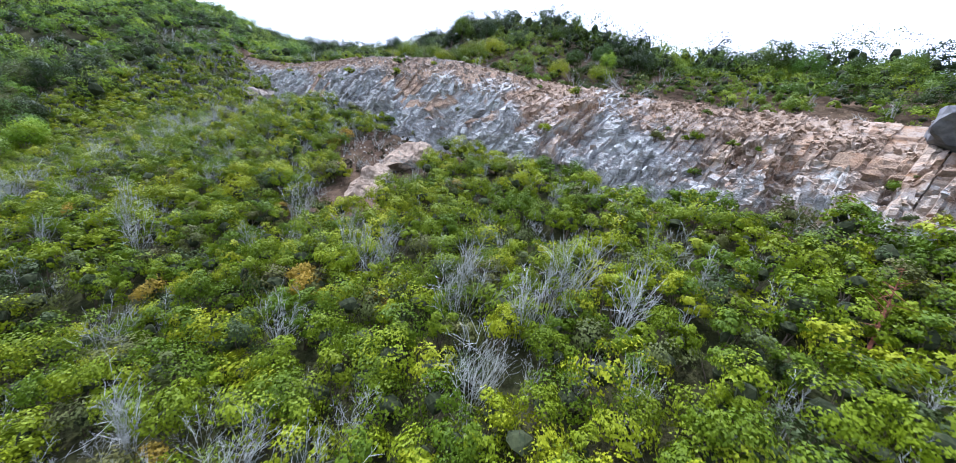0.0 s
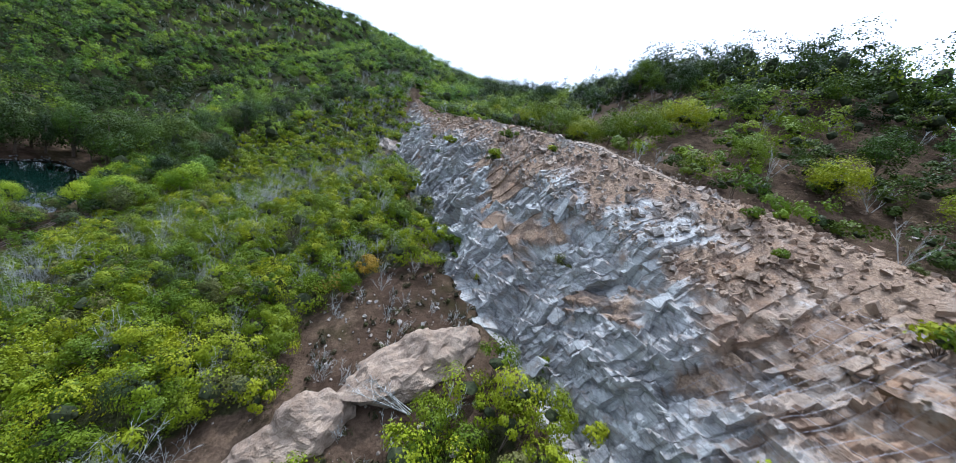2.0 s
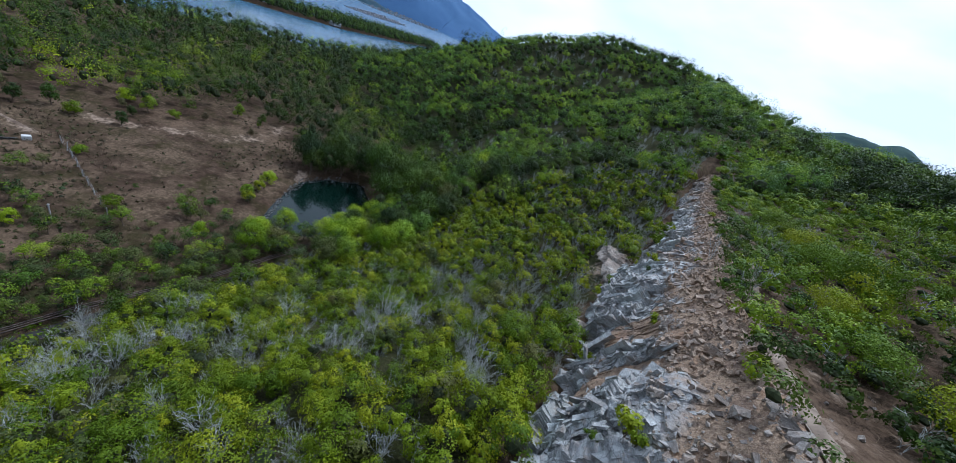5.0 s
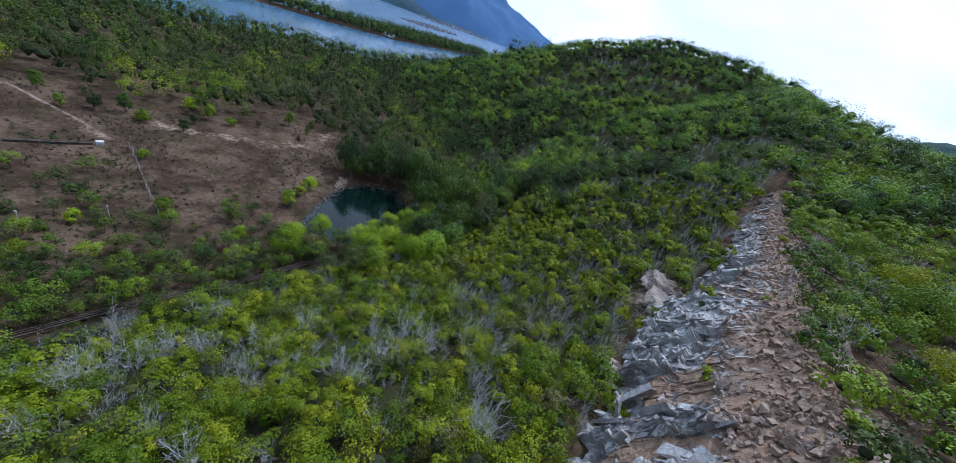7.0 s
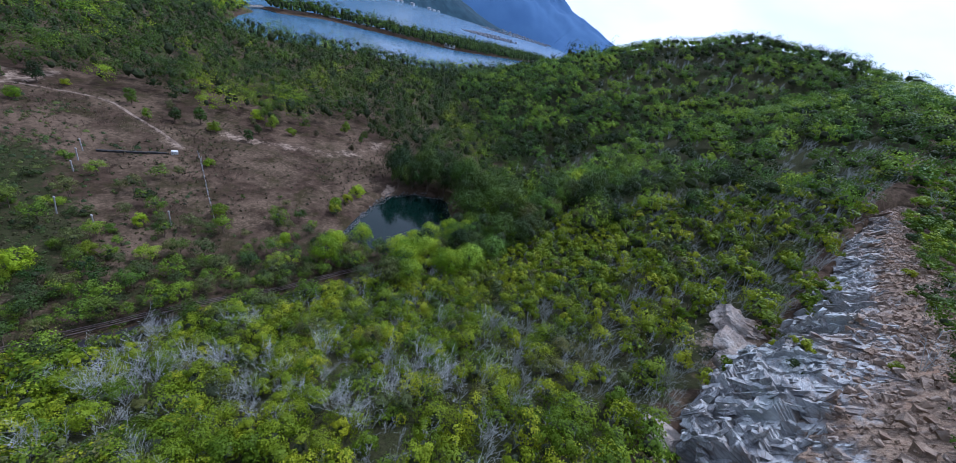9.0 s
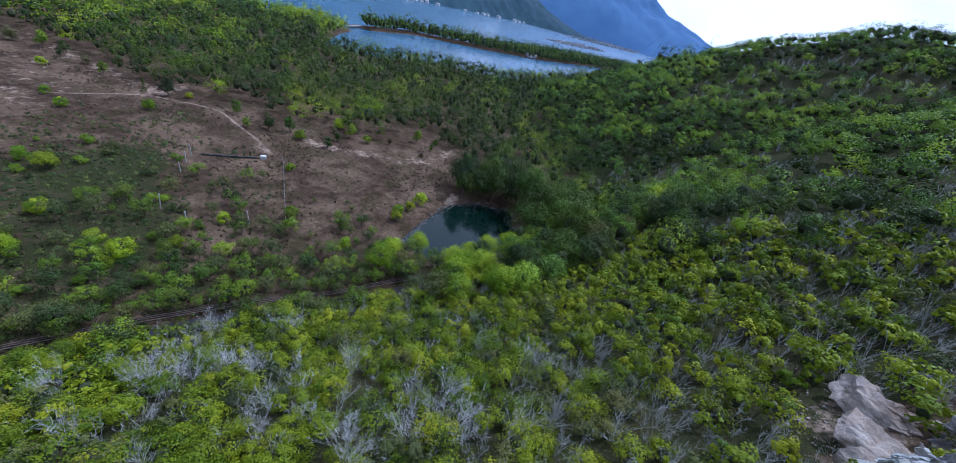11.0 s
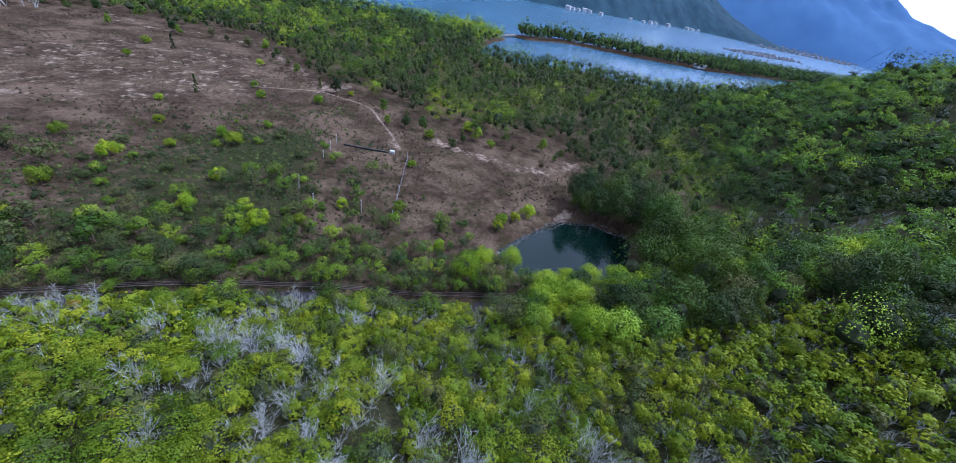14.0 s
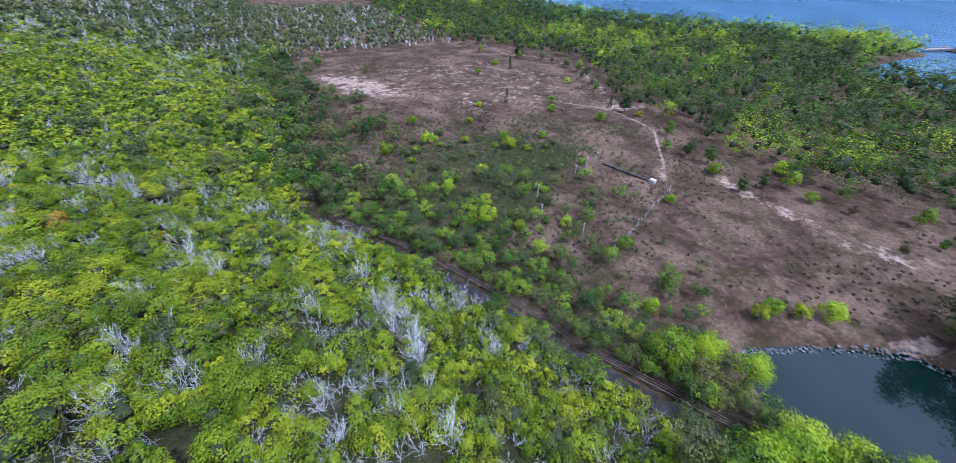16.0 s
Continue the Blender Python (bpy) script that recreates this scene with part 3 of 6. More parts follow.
# ---- quarry face ----
def facets(a, b, seed, lift, tilt):
    """Broken rock: each uneven cell of the plane is a tilted flat of its own height."""
    ia, ib = np.floor(a), np.floor(b)
    rnd = lambda i, j, k: (lambda h: h - np.floor(h))(np.sin(i * 127.1 + j * 311.7 + k * 74.7 + seed * 19.3) * 43758.5453)
    best = np.full(a.shape, 1e9)
    out = np.zeros(a.shape)
    for di in (-1, 0, 1):
        for dj in (-1, 0, 1):
            i, j = ia + di, ib + dj
            u, v = a - (i + rnd(i, j, 1)), b - (j + rnd(i, j, 2))
            d = np.maximum(np.abs(u), np.abs(v)) + 0.3 * (np.abs(u) + np.abs(v))
            near = d < best
            best = np.where(near, d, best)
            out = np.where(near, (rnd(i, j, 3) - 0.5) * lift + tilt * ((rnd(i, j, 4) - 0.5) * u * 1.2 + (rnd(i, j, 5) - 0.25) * v), out)
    return out


def foot_at(s):
    """Foot line, smoothed, at s metres along it: its columns and the uphill normal."""
    acc = np.concatenate([[0], np.cumsum(np.hypot(*np.diff(FOOT[:, :2], axis=0).T))])
    t = np.arange(acc[1], acc[-1] + 12, 0.5)
    col = [sum(np.interp(t + o, acc, FOOT[:, i]) for o in (-4, -2, 0, 2, 4)) / 5 for i in range(5)]
    tx, ty = np.gradient(col[0]), np.gradient(col[1])
    n = np.hypot(tx, ty) + 1e-9
    return [np.interp(s, t, c) for c in col], np.interp(s, t, ty / n), np.interp(s, t, -tx / n)


def beds(lo, hi, rng, step):
    """Edges of tilted rock beds between lo and hi: positions of the grid's columns, the bed that each lies in, and how far across it."""
    at, pos, bed, across = lo, [], [], []
    k = 0
    while at < hi:
        thick = float(np.clip(rng.lognormal(-1.1, 0.65), 0.1, 1.3))
        n = max(2, int(np.ceil(thick / step)) + 1)
        w = np.linspace(0.02, 0.98, n)
        pos.append(at + w * thick), bed.append(np.full(n, k)), across.append(w)
        at, k = at + thick, k + 1
    return np.concatenate(pos), np.concatenate(bed), np.concatenate(across), k


def face_surface():
    """Points of the rock face on a grid of bed columns and rows up the face, with normals: every bed stands out by its own amount and is broken into blocks."""
    acc = np.concatenate([[0], np.cumsum(np.hypot(*np.diff(FOOT[:, :2], axis=0).T))])
    brng = np.random.default_rng(8)
    strips = [beds(lo, hi, brng, step) for lo, hi, step in ((acc[2] - 16, acc[4] - 4, 0.24), (acc[4] - 4, acc[7] + 6, 0.125), (acc[7] + 6, acc[-1] + 8, 0.22))]
    base = np.concatenate([q[0] for q in strips])
    bed = np.concatenate([strips[0][1], strips[1][1] + strips[0][3], strips[2][1] + strips[0][3] + strips[1][3]])
    across = np.concatenate([q[2] for q in strips])
    count = bed.max() + 1
    v = np.concatenate([np.linspace(-0.12, 0, 5)[:-1], np.linspace(0, 1, 96), np.linspace(1, 1.5, 20)[1:]])
    nr = len(v)
    B, V = np.meshgrid(base, v, indexing="ij")
    length = np.interp(base, (acc[5], acc[7]), (12.6, 9.2))[:, None]
    L = np.minimum(V, 1.05) * length
    S = B - 0.24 * L + 0.6 + 2.4 * (fractal(B, L, 8.0) - 0.5) + 0.5 * (fractal(B + 50, L, 2.0) - 0.5)
    S = np.clip(S, acc[2] - 24, acc[-1] + 6)
    col, nx, ny = foot_at(S)
    run = col[4]
    d = np.interp(np.clip(V, 0, 1), RISE_SHARE, RUN_SHARE) * run + np.minimum(V, 0) * 8 + np.maximum(V - 1, 0) * np.interp(S, (acc[5], acc[6]), (7, 2.2))
    z = col[2] + (col[3] - col[2]) * np.interp(d / run, RUN_SHARE, RISE_SHARE) + np.minimum(V, 0) * 10 + np.maximum(d - run, 0) * 0.12
    z = z - 0.5 * smooth(1.42, 1.5, V)
    p = np.stack([col[0] + nx * d, col[1] + ny * d, z], -1)
    # blocks: each bed is cut across at uneven rows
    stand = brng.normal(scale=0.1, size=count) + np.repeat(brng.normal(scale=0.42, size=count // 7 + 1), 7)[:count] + np.repeat(brng.normal(scale=0.22, size=count // 3 + 1), 3)[:count]
    lean = brng.uniform(-0.15, 0.45, count)
    thick = np.array([np.ptp(base[bed == k]) for k in range(count)])
    row_step = 12.0 / 96
    block, slope, share, tone = (np.zeros((count, nr)) for q in range(4))
    for k in range(count):
        i = 0
        while i < nr:
            n = int(np.clip(brng.lognormal(-0.25, 0.75) / row_step, 2, 30))
            block[k, i:i + n] = brng.normal(scale=0.07)
            slope[k, i:i + n] = brng.uniform(-0.4, 0.15)
            share[k, i:i + n] = (np.arange(len(share[k, i:i + n])) / n - 0.5) * n * row_step
            tone[k, i:i + n] = brng.random()
            i += n
    out = (stand[bed][:, None] + block[bed] + slope[bed] * share[bed] * 0.6 - ((across - 0.5) * lean[bed] * np.minimum(thick[bed], 0.9))[:, None])
    x, y, zz = p[..., 0], p[..., 1], p[..., 2]
    out = out + (fractal(x + zz, y - zz, 9.0) - 0.5) * 2.6 + (fractal(B, L, 0.8, 3) - 0.5) * 0.12
    out = out + facets((B * 0.8 + L) / 0.9, (L - 0.4 * B) / 0.7, 4, 0.18, 0.32) + facets((B - 0.3 * L) / 0.42, (L + 0.2 * B) / 0.5, 6, 0.06, 0.12) + facets((B + 0.5 * L) / 3.4, (L - 0.3 * B) / 2.6, 5, 0.7, 1.1)
    ledge = L / 2.1 + 0.22 * B + 1.6 * fractal(B, L, 5.0)
    out = out + 0.6 * (1 - smooth(0.45, 0.7, V)) * ((ledge % 1.0) ** 1.5 - 0.4) * (0.35 + 0.9 * fractal(B + 9, L + 4, 6.0))
    amp = np.interp(V, (-0.12, 0, 0.55, 0.8, 1.0, 1.2, 1.5), (0.2, 1.0, 1.0, 0.38, 0.14, 0.1, 0.05)) * np.interp(run, (3, 5.5), (0.5, 1.0))
    up = np.interp(V, (0, 0.3, 0.7, 1.0, 1.2), (0.5, 0.52, 0.68, 0.85, 1.0))
    side = np.sqrt(1 - up * up)
    N = np.stack([-nx * side, -ny * side, up], -1)
    trace = np.gradient(p, axis=1)
    flat3 = lambda q: q.reshape(-1, 3)
    soil = smooth(-0.1, 0.1, V - np.interp(x, (-30, -18, -6, 2, 8), (0.68, 0.68, 0.74, 0.8, 1.0)) + 0.9 * (fractal(x + 7, y + zz, 4.5) - 0.5) + 0.35 * (fractal(B, L, 1.1) - 0.5) - 0.35 * out * amp)
    amp = amp * (1 - 0.8 * soil)
    return flat3(p + N * (out * amp)[..., None]), flat3(N), V.ravel(), tone[bed].ravel(), len(base), nr, flat3(trace), soil.ravel()


FP, FN, FV, FTONE, FU, FW, FTRACE, FSOIL = face_surface()
face = tagged(mesh_object("quarry_face", FP, grid_faces(FU, FW), ROCK), "jagged grey and rust-stained rock face of an old quarry", "cliff", kind="structure")
face.data.attributes.new("tone", "FLOAT", "POINT").data.foreach_set("value", FTONE.astype(np.float32))
face.data.attributes.new("soil", "FLOAT", "POINT").data.foreach_set("value", FSOIL.astype(np.float32))
CUBE = np.array([(i, j, k) for i in (-0.5, 0.5) for j in (-0.5, 0.5) for k in (-0.5, 0.5)])
CUBE_FACES = np.array([(0, 1, 3, 2), (4, 6, 7, 5), (0, 4, 5, 1), (2, 3, 7, 6), (0, 2, 6, 4), (1, 5, 7, 3)])


def spikes(start, end, radius):
    """Thin tapering branches as three-sided spikes."""
    d = end - start
    d /= np.linalg.norm(d, axis=1)[:, None] + 1e-9
    a = np.cross(d, (0.31, 0.71, 0.63))
    a /= np.linalg.norm(a, axis=1)[:, None] + 1e-9
    b = np.cross(d, a)
    r = np.asarray(radius)[:, None]
    v = np.stack([start + a * r, start + (-0.5 * a + 0.87 * b) * r, start + (-0.5 * a - 0.87 * b) * r, end], 1).reshape(-1, 3)
    f = (np.array([(0, 1, 3), (1, 2, 3), (2, 0, 3)])[None] + 4 * np.arange(len(start))[:, None, None]).reshape(-1, 3)
    return v, f


def bedding(trace, out, rng, wild):
    """Axes of blocks lying in their beds: along the bed, across it, out of the face."""
    a = trace / (np.linalg.norm(trace, axis=1)[:, None] + 1e-9) + rng.normal(scale=wild, size=trace.shape)
    a /= np.linalg.norm(a, axis=1)[:, None]
    c = out + rng.normal(scale=wild, size=out.shape)
    b = np.cross(c, a)
    b /= np.linalg.norm(b, axis=1)[:, None]
    return np.stack([a, b, np.cross(a, b)], 2)


def block_mesh(centres, sizes, axes, rng, jitter=0.27):
    """Angular blocks: eight uneven corners each."""
    n = len(centres)
    q = (CUBE[None] + rng.uniform(-jitter, jitter, (n, 8, 3))) * sizes[:, None, :]
    v = np.einsum("nij,nkj->nki", axes, q) + centres[:, None, :]
    return v.reshape(-1, 3), (CUBE_FACES[None] + 8 * np.arange(n)[:, None, None]).reshape(-1, 4)


# blocks standing out of their beds
rock_rng = np.random.default_rng(3)
pick = rock_rng.choice(np.nonzero((FV > 0.0) & (FV < 1.0) & (FSOIL < 0.6) & (FP[:, 0] > -64) & (FP[:, 0] < 40))[0], 1500, replace=False)
big = rock_rng.lognormal(-1.45, 0.5, len(pick)).clip(0.12, 0.7) * (1 - 0.5 * smooth(0.6, 0.9, FV[pick]))
sizes = big[:, None] * np.stack([rock_rng.uniform(0.9, 2.0, len(pick)), rock_rng.uniform(0.45, 0.9, len(pick)), rock_rng.uniform(0.5, 0.8, len(pick))], 1)
axes = bedding(FTRACE[pick], FN[pick], rock_rng, 0.13)
centres = FP[pick] - FN[pick] * (sizes[:, 2] * 0.36)[:, None]
near = (centres[:, 0] > -17) & (centres[:, 0] < 9) & (big > 0.2)
single = np.nonzero(near)[0][:300]
rest = np.setdiff1d(np.arange(len(pick)), single)
stuff_rock = mesh_object("jointed_rock", *block_mesh(centres[rest], sizes[rest], axes[rest], rock_rng, 0.2), ROCK_PIECES, face)
tagged(stuff_rock, kind="stuff")
shapes = []
for i in range(12):
    v, f = block_mesh(np.zeros((1, 3)), np.ones((1, 3)), np.eye(3)[None], rock_rng, 0.3)
    me = bpy.data.meshes.new("rock")
    me.from_pydata(v.tolist(), [], f.tolist())
    me.materials.append(ROCK_PIECE)
    shapes.append(me)
for n_rock, i in enumerate(single):
    ob = new("rock", shapes[n_rock % 12])
    ob.parent = face
    ob.matrix_world = Matrix.Translation(centres[i]) @ Matrix(axes[i].tolist()).to_4x4() @ Matrix.Diagonal((*sizes[i], 1))
# thin slabs along the crest of the north-western ridge
pick = rock_rng.choice(np.nonzero((FV > 0.02) & (FV < 0.85) & (FSOIL < 0.7) & (FP[:, 0] < -14) & (FP[:, 0] > -66))[0], 3800, replace=False)
big = rock_rng.lognormal(-1.35, 0.5, len(pick)).clip(0.1, 0.9) * (1 - 0.45 * smooth(0.5, 0.9, FV[pick]))
sizes = big[:, None] * np.stack([rock_rng.uniform(1.0, 2.4, len(pick)), rock_rng.uniform(0.5, 0.9, len(pick)), rock_rng.uniform(0.16, 0.36, len(pick))], 1)
slabs = block_mesh(FP[pick] - FN[pick] * (sizes[:, 2] * 0.2)[:, None], sizes, bedding(FTRACE[pick], FN[pick], rock_rng, 0.3), rock_rng, 0.27)
tagged(mesh_object("rock_slabs", *slabs, ROCK_PIECES, face), kind="stuff")
# wire netting draped over the blocky rock
net_p = (FP + FN * 0.16).reshape(FU, FW, 3)
cols = np.nonzero((net_p[:, 30, 0] > 6.5) & (net_p[:, 30, 0] < 15.0))[0][::2]
net_p = np.stack([net_p[np.clip(cols + o, 0, FU - 1)] for o in (-6, -3, 0, 3, 6)]).mean(0)
net_p = np.stack([net_p[:, np.arange(8, 88, 2) + o] for o in (-3, -1, 1, 3)]).mean(0)
ends_a, ends_b = [net_p[:-1, :-1], net_p[1:, :-1]], [net_p[1:, 1:], net_p[:-1, 1:]]
starts, stops = (np.concatenate([e.reshape(-1, 3) for e in q]) for q in (ends_a, ends_b))
net = mesh_object("rock_net", *spikes(starts, stops, np.full(len(starts), 0.006)), plain("net_wire", (0.3, 0.31, 0.31), (0.45, 0.46, 0.46), 4.0, 0.5, 0.6))
tagged(net, "fine grey wire netting draped over the rock face", "netting")
# loose stones along the upper edge and below the foot
pick = rock_rng.choice(np.nonzero((FV > 0.66) & (FV < 1.46) & (FP[:, 0] < 26))[0], 16000)
big = rock_rng.lognormal(-2.4, 0.6, len(pick)).clip(0.035, 0.3)
sizes = big[:, None] * rock_rng.uniform(0.5, 1.4, (len(pick), 3))
turn = np.linalg.qr(rock_rng.normal(size=(len(pick), 3, 3)))[0]
spot = FP[pick] + rock_rng.normal(scale=0.12, size=(len(pick), 3)) * (1, 1, 0.1) + FN[pick] * (big * 0.15)[:, None]
rubble = mesh_object("rubble", *block_mesh(spot, sizes, turn, rock_rng), RUBBLE)
tagged(rubble, "tan broken stones strewn along the quarry edge", "rubble", kind="stuff")


# ---- far shore ----
def mountain(name, line, material, label, depth, seed):
    """A ridge: line of x, y, crest height, falling to the sea on both sides over the given depth."""
    n = 160
    t = np.linspace(0, 1, n)
    k = np.linspace(0, 1, len(line))
    L = np.array(line, float)
    cx, cy, cz = (np.interp(t, k, L[:, i]) for i in range(3))
    win = np.ones(31) / 31
    cx, cy, cz = (np.convolve(np.pad(c, 15, mode="edge"), win, mode="valid") for c in (cx, cy, cz))
    tx, ty = np.gradient(cx), np.gradient(cy)
    q = np.hypot(tx, ty)
    nx, ny = ty / q, -tx / q
    w = np.linspace(-1, 1, 41)
    X, Y = cx[:, None] + nx[:, None] * w * depth, cy[:, None] + ny[:, None] * w * depth
    rel = 1 - np.abs(w)
    f = fractal(X, Y, depth * 0.45, 5)
    Z = cz[:, None] * (rel ** 0.9) * (0.72 + 0.56 * f) - 3
    ob = mesh_object(name, np.stack([X, Y, Z], -1).reshape(-1, 3), grid_faces(n, 41), material, flat=False)
    return tagged(ob, label, "mountain", kind="structure")


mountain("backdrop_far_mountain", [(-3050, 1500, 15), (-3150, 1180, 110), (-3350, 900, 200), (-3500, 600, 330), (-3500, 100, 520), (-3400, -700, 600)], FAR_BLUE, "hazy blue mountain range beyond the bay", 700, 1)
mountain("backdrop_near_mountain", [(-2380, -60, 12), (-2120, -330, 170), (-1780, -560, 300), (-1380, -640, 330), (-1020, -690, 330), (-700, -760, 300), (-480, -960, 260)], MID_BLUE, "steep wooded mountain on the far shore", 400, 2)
mountain("backdrop_back_hill", [(-280, 212, 50), (-240, 240, 68), (-216, 257, 73), (-202, 268, 72), (-180, 290, 55), (-150, 312, 20)], HEADLAND, "dark wooded hump behind the hill crest", 90, 4)
mountain("backdrop_headland", [(-900, 560, 5), (-420, 420, 60), (-320, 520, 100), (-235, 560, 98), (-150, 640, 20)], HEADLAND, "dark wooded headland behind the hill", 200, 3)


# ---- plants ----
def leaf_shell(centres, radii, per, size, rng, droop=0.7, lead=None):
    """Leaves as small triangles on the upper shell of ellipsoids; lead turns each lump's leaves towards one side."""
    n = len(centres)
    i = np.repeat(np.arange(n), per)
    m = len(i)
    d = rng.normal(size=(m, 3))
    d /= np.linalg.norm(d, axis=1)[:, None]
    d[:, 2] = np.abs(d[:, 2]) * (1 + droop) - droop
    d /= np.linalg.norm(d, axis=1)[:, None]
    lump = 0.78 + 0.3 * value_noise(d[:, 0] * 2.3 + i * 1.7, d[:, 1] * 2.3 + d[:, 2] * 2.0 + i * 0.9)
    p = centres[i] + d * radii[i] * (lump * rng.uniform(0.65, 1.15, m))[:, None]
    nrm = d + rng.normal(scale=0.36, size=(m, 3)) if lead is None else d * 0.55 + lead[i] * 0.75 + rng.normal(scale=0.28, size=(m, 3))
    nrm /= np.linalg.norm(nrm, axis=1)[:, None]
    a = np.cross(nrm, rng.normal(size=(m, 3)))
    a /= np.linalg.norm(a, axis=1)[:, None] + 1e-9
    b = np.cross(nrm, a)
    s = (size[i] if hasattr(size, "__len__") else size) * rng.uniform(0.6, 1.3, m)
    s = s[:, None]
    v = np.stack([p - a * s * 0.5 - b * s * 0.35, p + a * s * 0.5 - b * s * 0.35, p + b * s * 0.75], 1)
    return v.reshape(-1, 3)


BALL = np.array([(1, 0, 0), (-1, 0, 0), (0, 1, 0), (0, -1, 0), (0, 0, 1), (0, 0, -1)], float)
BALL_FACES = np.array([(0, 2, 4), (2, 1, 4), (1, 3, 4), (3, 0, 4), (2, 0, 5), (1, 2, 5), (3, 1, 5), (0, 3, 5)])


def canopy(centres, radii, per, leaf, rng, droop=0.7, core=0.5, plant=None, lead=None):
    """Leaves over the dense inner mass of each lump: vertices, triangles and a number for each plant."""
    v = leaf_shell(centres, radii, per, leaf, rng, droop, lead)
    n = len(centres)
    plant = rng.random(n) if plant is None else plant
    tone = np.repeat(plant, per * 3)
    if not core:
        return v, np.arange(len(v)).reshape(-1, 3), tone
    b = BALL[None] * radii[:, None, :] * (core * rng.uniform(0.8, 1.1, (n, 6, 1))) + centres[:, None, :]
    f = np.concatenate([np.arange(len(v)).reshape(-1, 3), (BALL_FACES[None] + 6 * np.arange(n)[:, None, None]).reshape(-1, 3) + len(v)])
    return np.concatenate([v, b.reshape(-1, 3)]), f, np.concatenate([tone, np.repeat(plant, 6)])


def round_ball():
    """An octahedron split once: 18 vertices, 32 triangles."""
    v, f, seen = [tuple(p) for p in BALL], [], {}

    def middle(a, b):
        key = (min(a, b), max(a, b))
        if key not in seen:
            m = (np.array(v[a]) + np.array(v[b]))
            v.append(tuple(m / np.linalg.norm(m)))
            seen[key] = len(v) - 1
        return seen[key]

    for a, b, c in BALL_FACES:
        ab, bc, ca = middle(a, b), middle(b, c), middle(c, a)
        f += [(a, ab, ca), (ab, b, bc), (ca, bc, c), (ab, bc, ca)]
    return np.array(v), np.array(f)


ROUND, ROUND_FACES = round_ball()


def domes(x, y, z, rad, tall, lumps, per, leaf, rng, deep=0.42, droop=0.5, inner=0.38, spire=0.0):
    """Plants with a domed or pointed crown: small leafy lumps over an added dense inner mass, coloured dark as shade,
    that keeps the light out.
    """
    n = len(x)
    if n == 0:
        return np.zeros((0, 3)), np.zeros((0, 3), int), np.zeros(0)
    half_h = tall * deep
    mid = np.stack([x, y, z + tall - half_h], 1)
    R3 = np.stack([rad, rad, half_h], 1)
    i = np.repeat(np.arange(n), lumps)
    m = len(i)
    ang, up = rng.uniform(0, 2 * np.pi, m), rng.uniform(-0.5, 1.0, m)
    wide = np.sqrt(1 - up * up) * (1 - spire * np.clip(up, 0, 1) * 0.5) + spire * 0.1
    d = np.stack([np.cos(ang) * wide, np.sin(ang) * wide, up], 1)
    C = mid[i] + d * R3[i] * rng.uniform(0.6, 1.0, m)[:, None]
    r = rad[i] * rng.uniform(0.28, 0.48, m) * (1 - 0.35 * spire * np.clip(up, 0, 1))
    plant = rng.random(n) * 0.9
    v, f, t = canopy(C, np.stack([r, r, r * (0.8 + 0.5 * spire)], 1), per, leaf, rng, droop, 0, plant[i] + rng.uniform(0, 0.09, m), d)
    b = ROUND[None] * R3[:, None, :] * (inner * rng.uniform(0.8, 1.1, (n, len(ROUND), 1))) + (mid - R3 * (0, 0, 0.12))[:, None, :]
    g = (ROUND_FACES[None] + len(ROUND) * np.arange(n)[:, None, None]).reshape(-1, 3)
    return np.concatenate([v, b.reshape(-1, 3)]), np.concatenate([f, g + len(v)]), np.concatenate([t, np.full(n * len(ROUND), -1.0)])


def joined(parts):
    """Several (vertices, faces, plant numbers) as one."""
    at, vs, fs, ts = 0, [], [], []
    for v, f, t in parts:
        vs.append(v), fs.append(f + at), ts.append(t)
        at += len(v)
    return np.concatenate(vs), np.concatenate(fs), np.concatenate(ts)


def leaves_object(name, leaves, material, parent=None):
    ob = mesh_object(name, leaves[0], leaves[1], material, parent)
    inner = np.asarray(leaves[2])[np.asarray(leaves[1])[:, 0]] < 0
    # inner masses take the colour painted as crown shade
    ob.data.materials.append(SHADE_CORE)
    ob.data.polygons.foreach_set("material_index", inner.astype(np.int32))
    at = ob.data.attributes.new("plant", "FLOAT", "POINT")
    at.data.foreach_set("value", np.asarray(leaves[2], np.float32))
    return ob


def scatter(x0, x1, y0, y1, step, rng, keep):
    """Jittered grid of places, kept where keep(x, y) exceeds a random number."""
    X, Y = np.meshgrid(np.arange(x0, x1, step), np.arange(y0, y1, step))
    x, y = X.ravel() + rng.uniform(-0.5, 0.5, X.size) * step, Y.ravel() + rng.uniform(-0.5, 0.5, X.size) * step
    k = keep(x, y) > rng.random(x.size)
    return x[k], y[k]


def slope_mask(x, y):
    d, _, s = along(FOOT, x, y)
    r, _, _ = along(DRAIN, x, y)
    bare = np.minimum(np.hypot((x + 8.2), (y - 37.4)) / 6.2, near_line([(-5.5, 37.5), (-9.3, 28.4)], x, y) / 2.8)
    bare = np.minimum(bare, np.hypot((x + 40.5) / 5.2, (y - 70.5) / 3.6))
    return ((d < -0.6) & (r > 0.7)) * smooth(0.6, 1.1, bare)


def stuff(ob, label, category):
    return tagged(ob, label, category, kind="stuff")


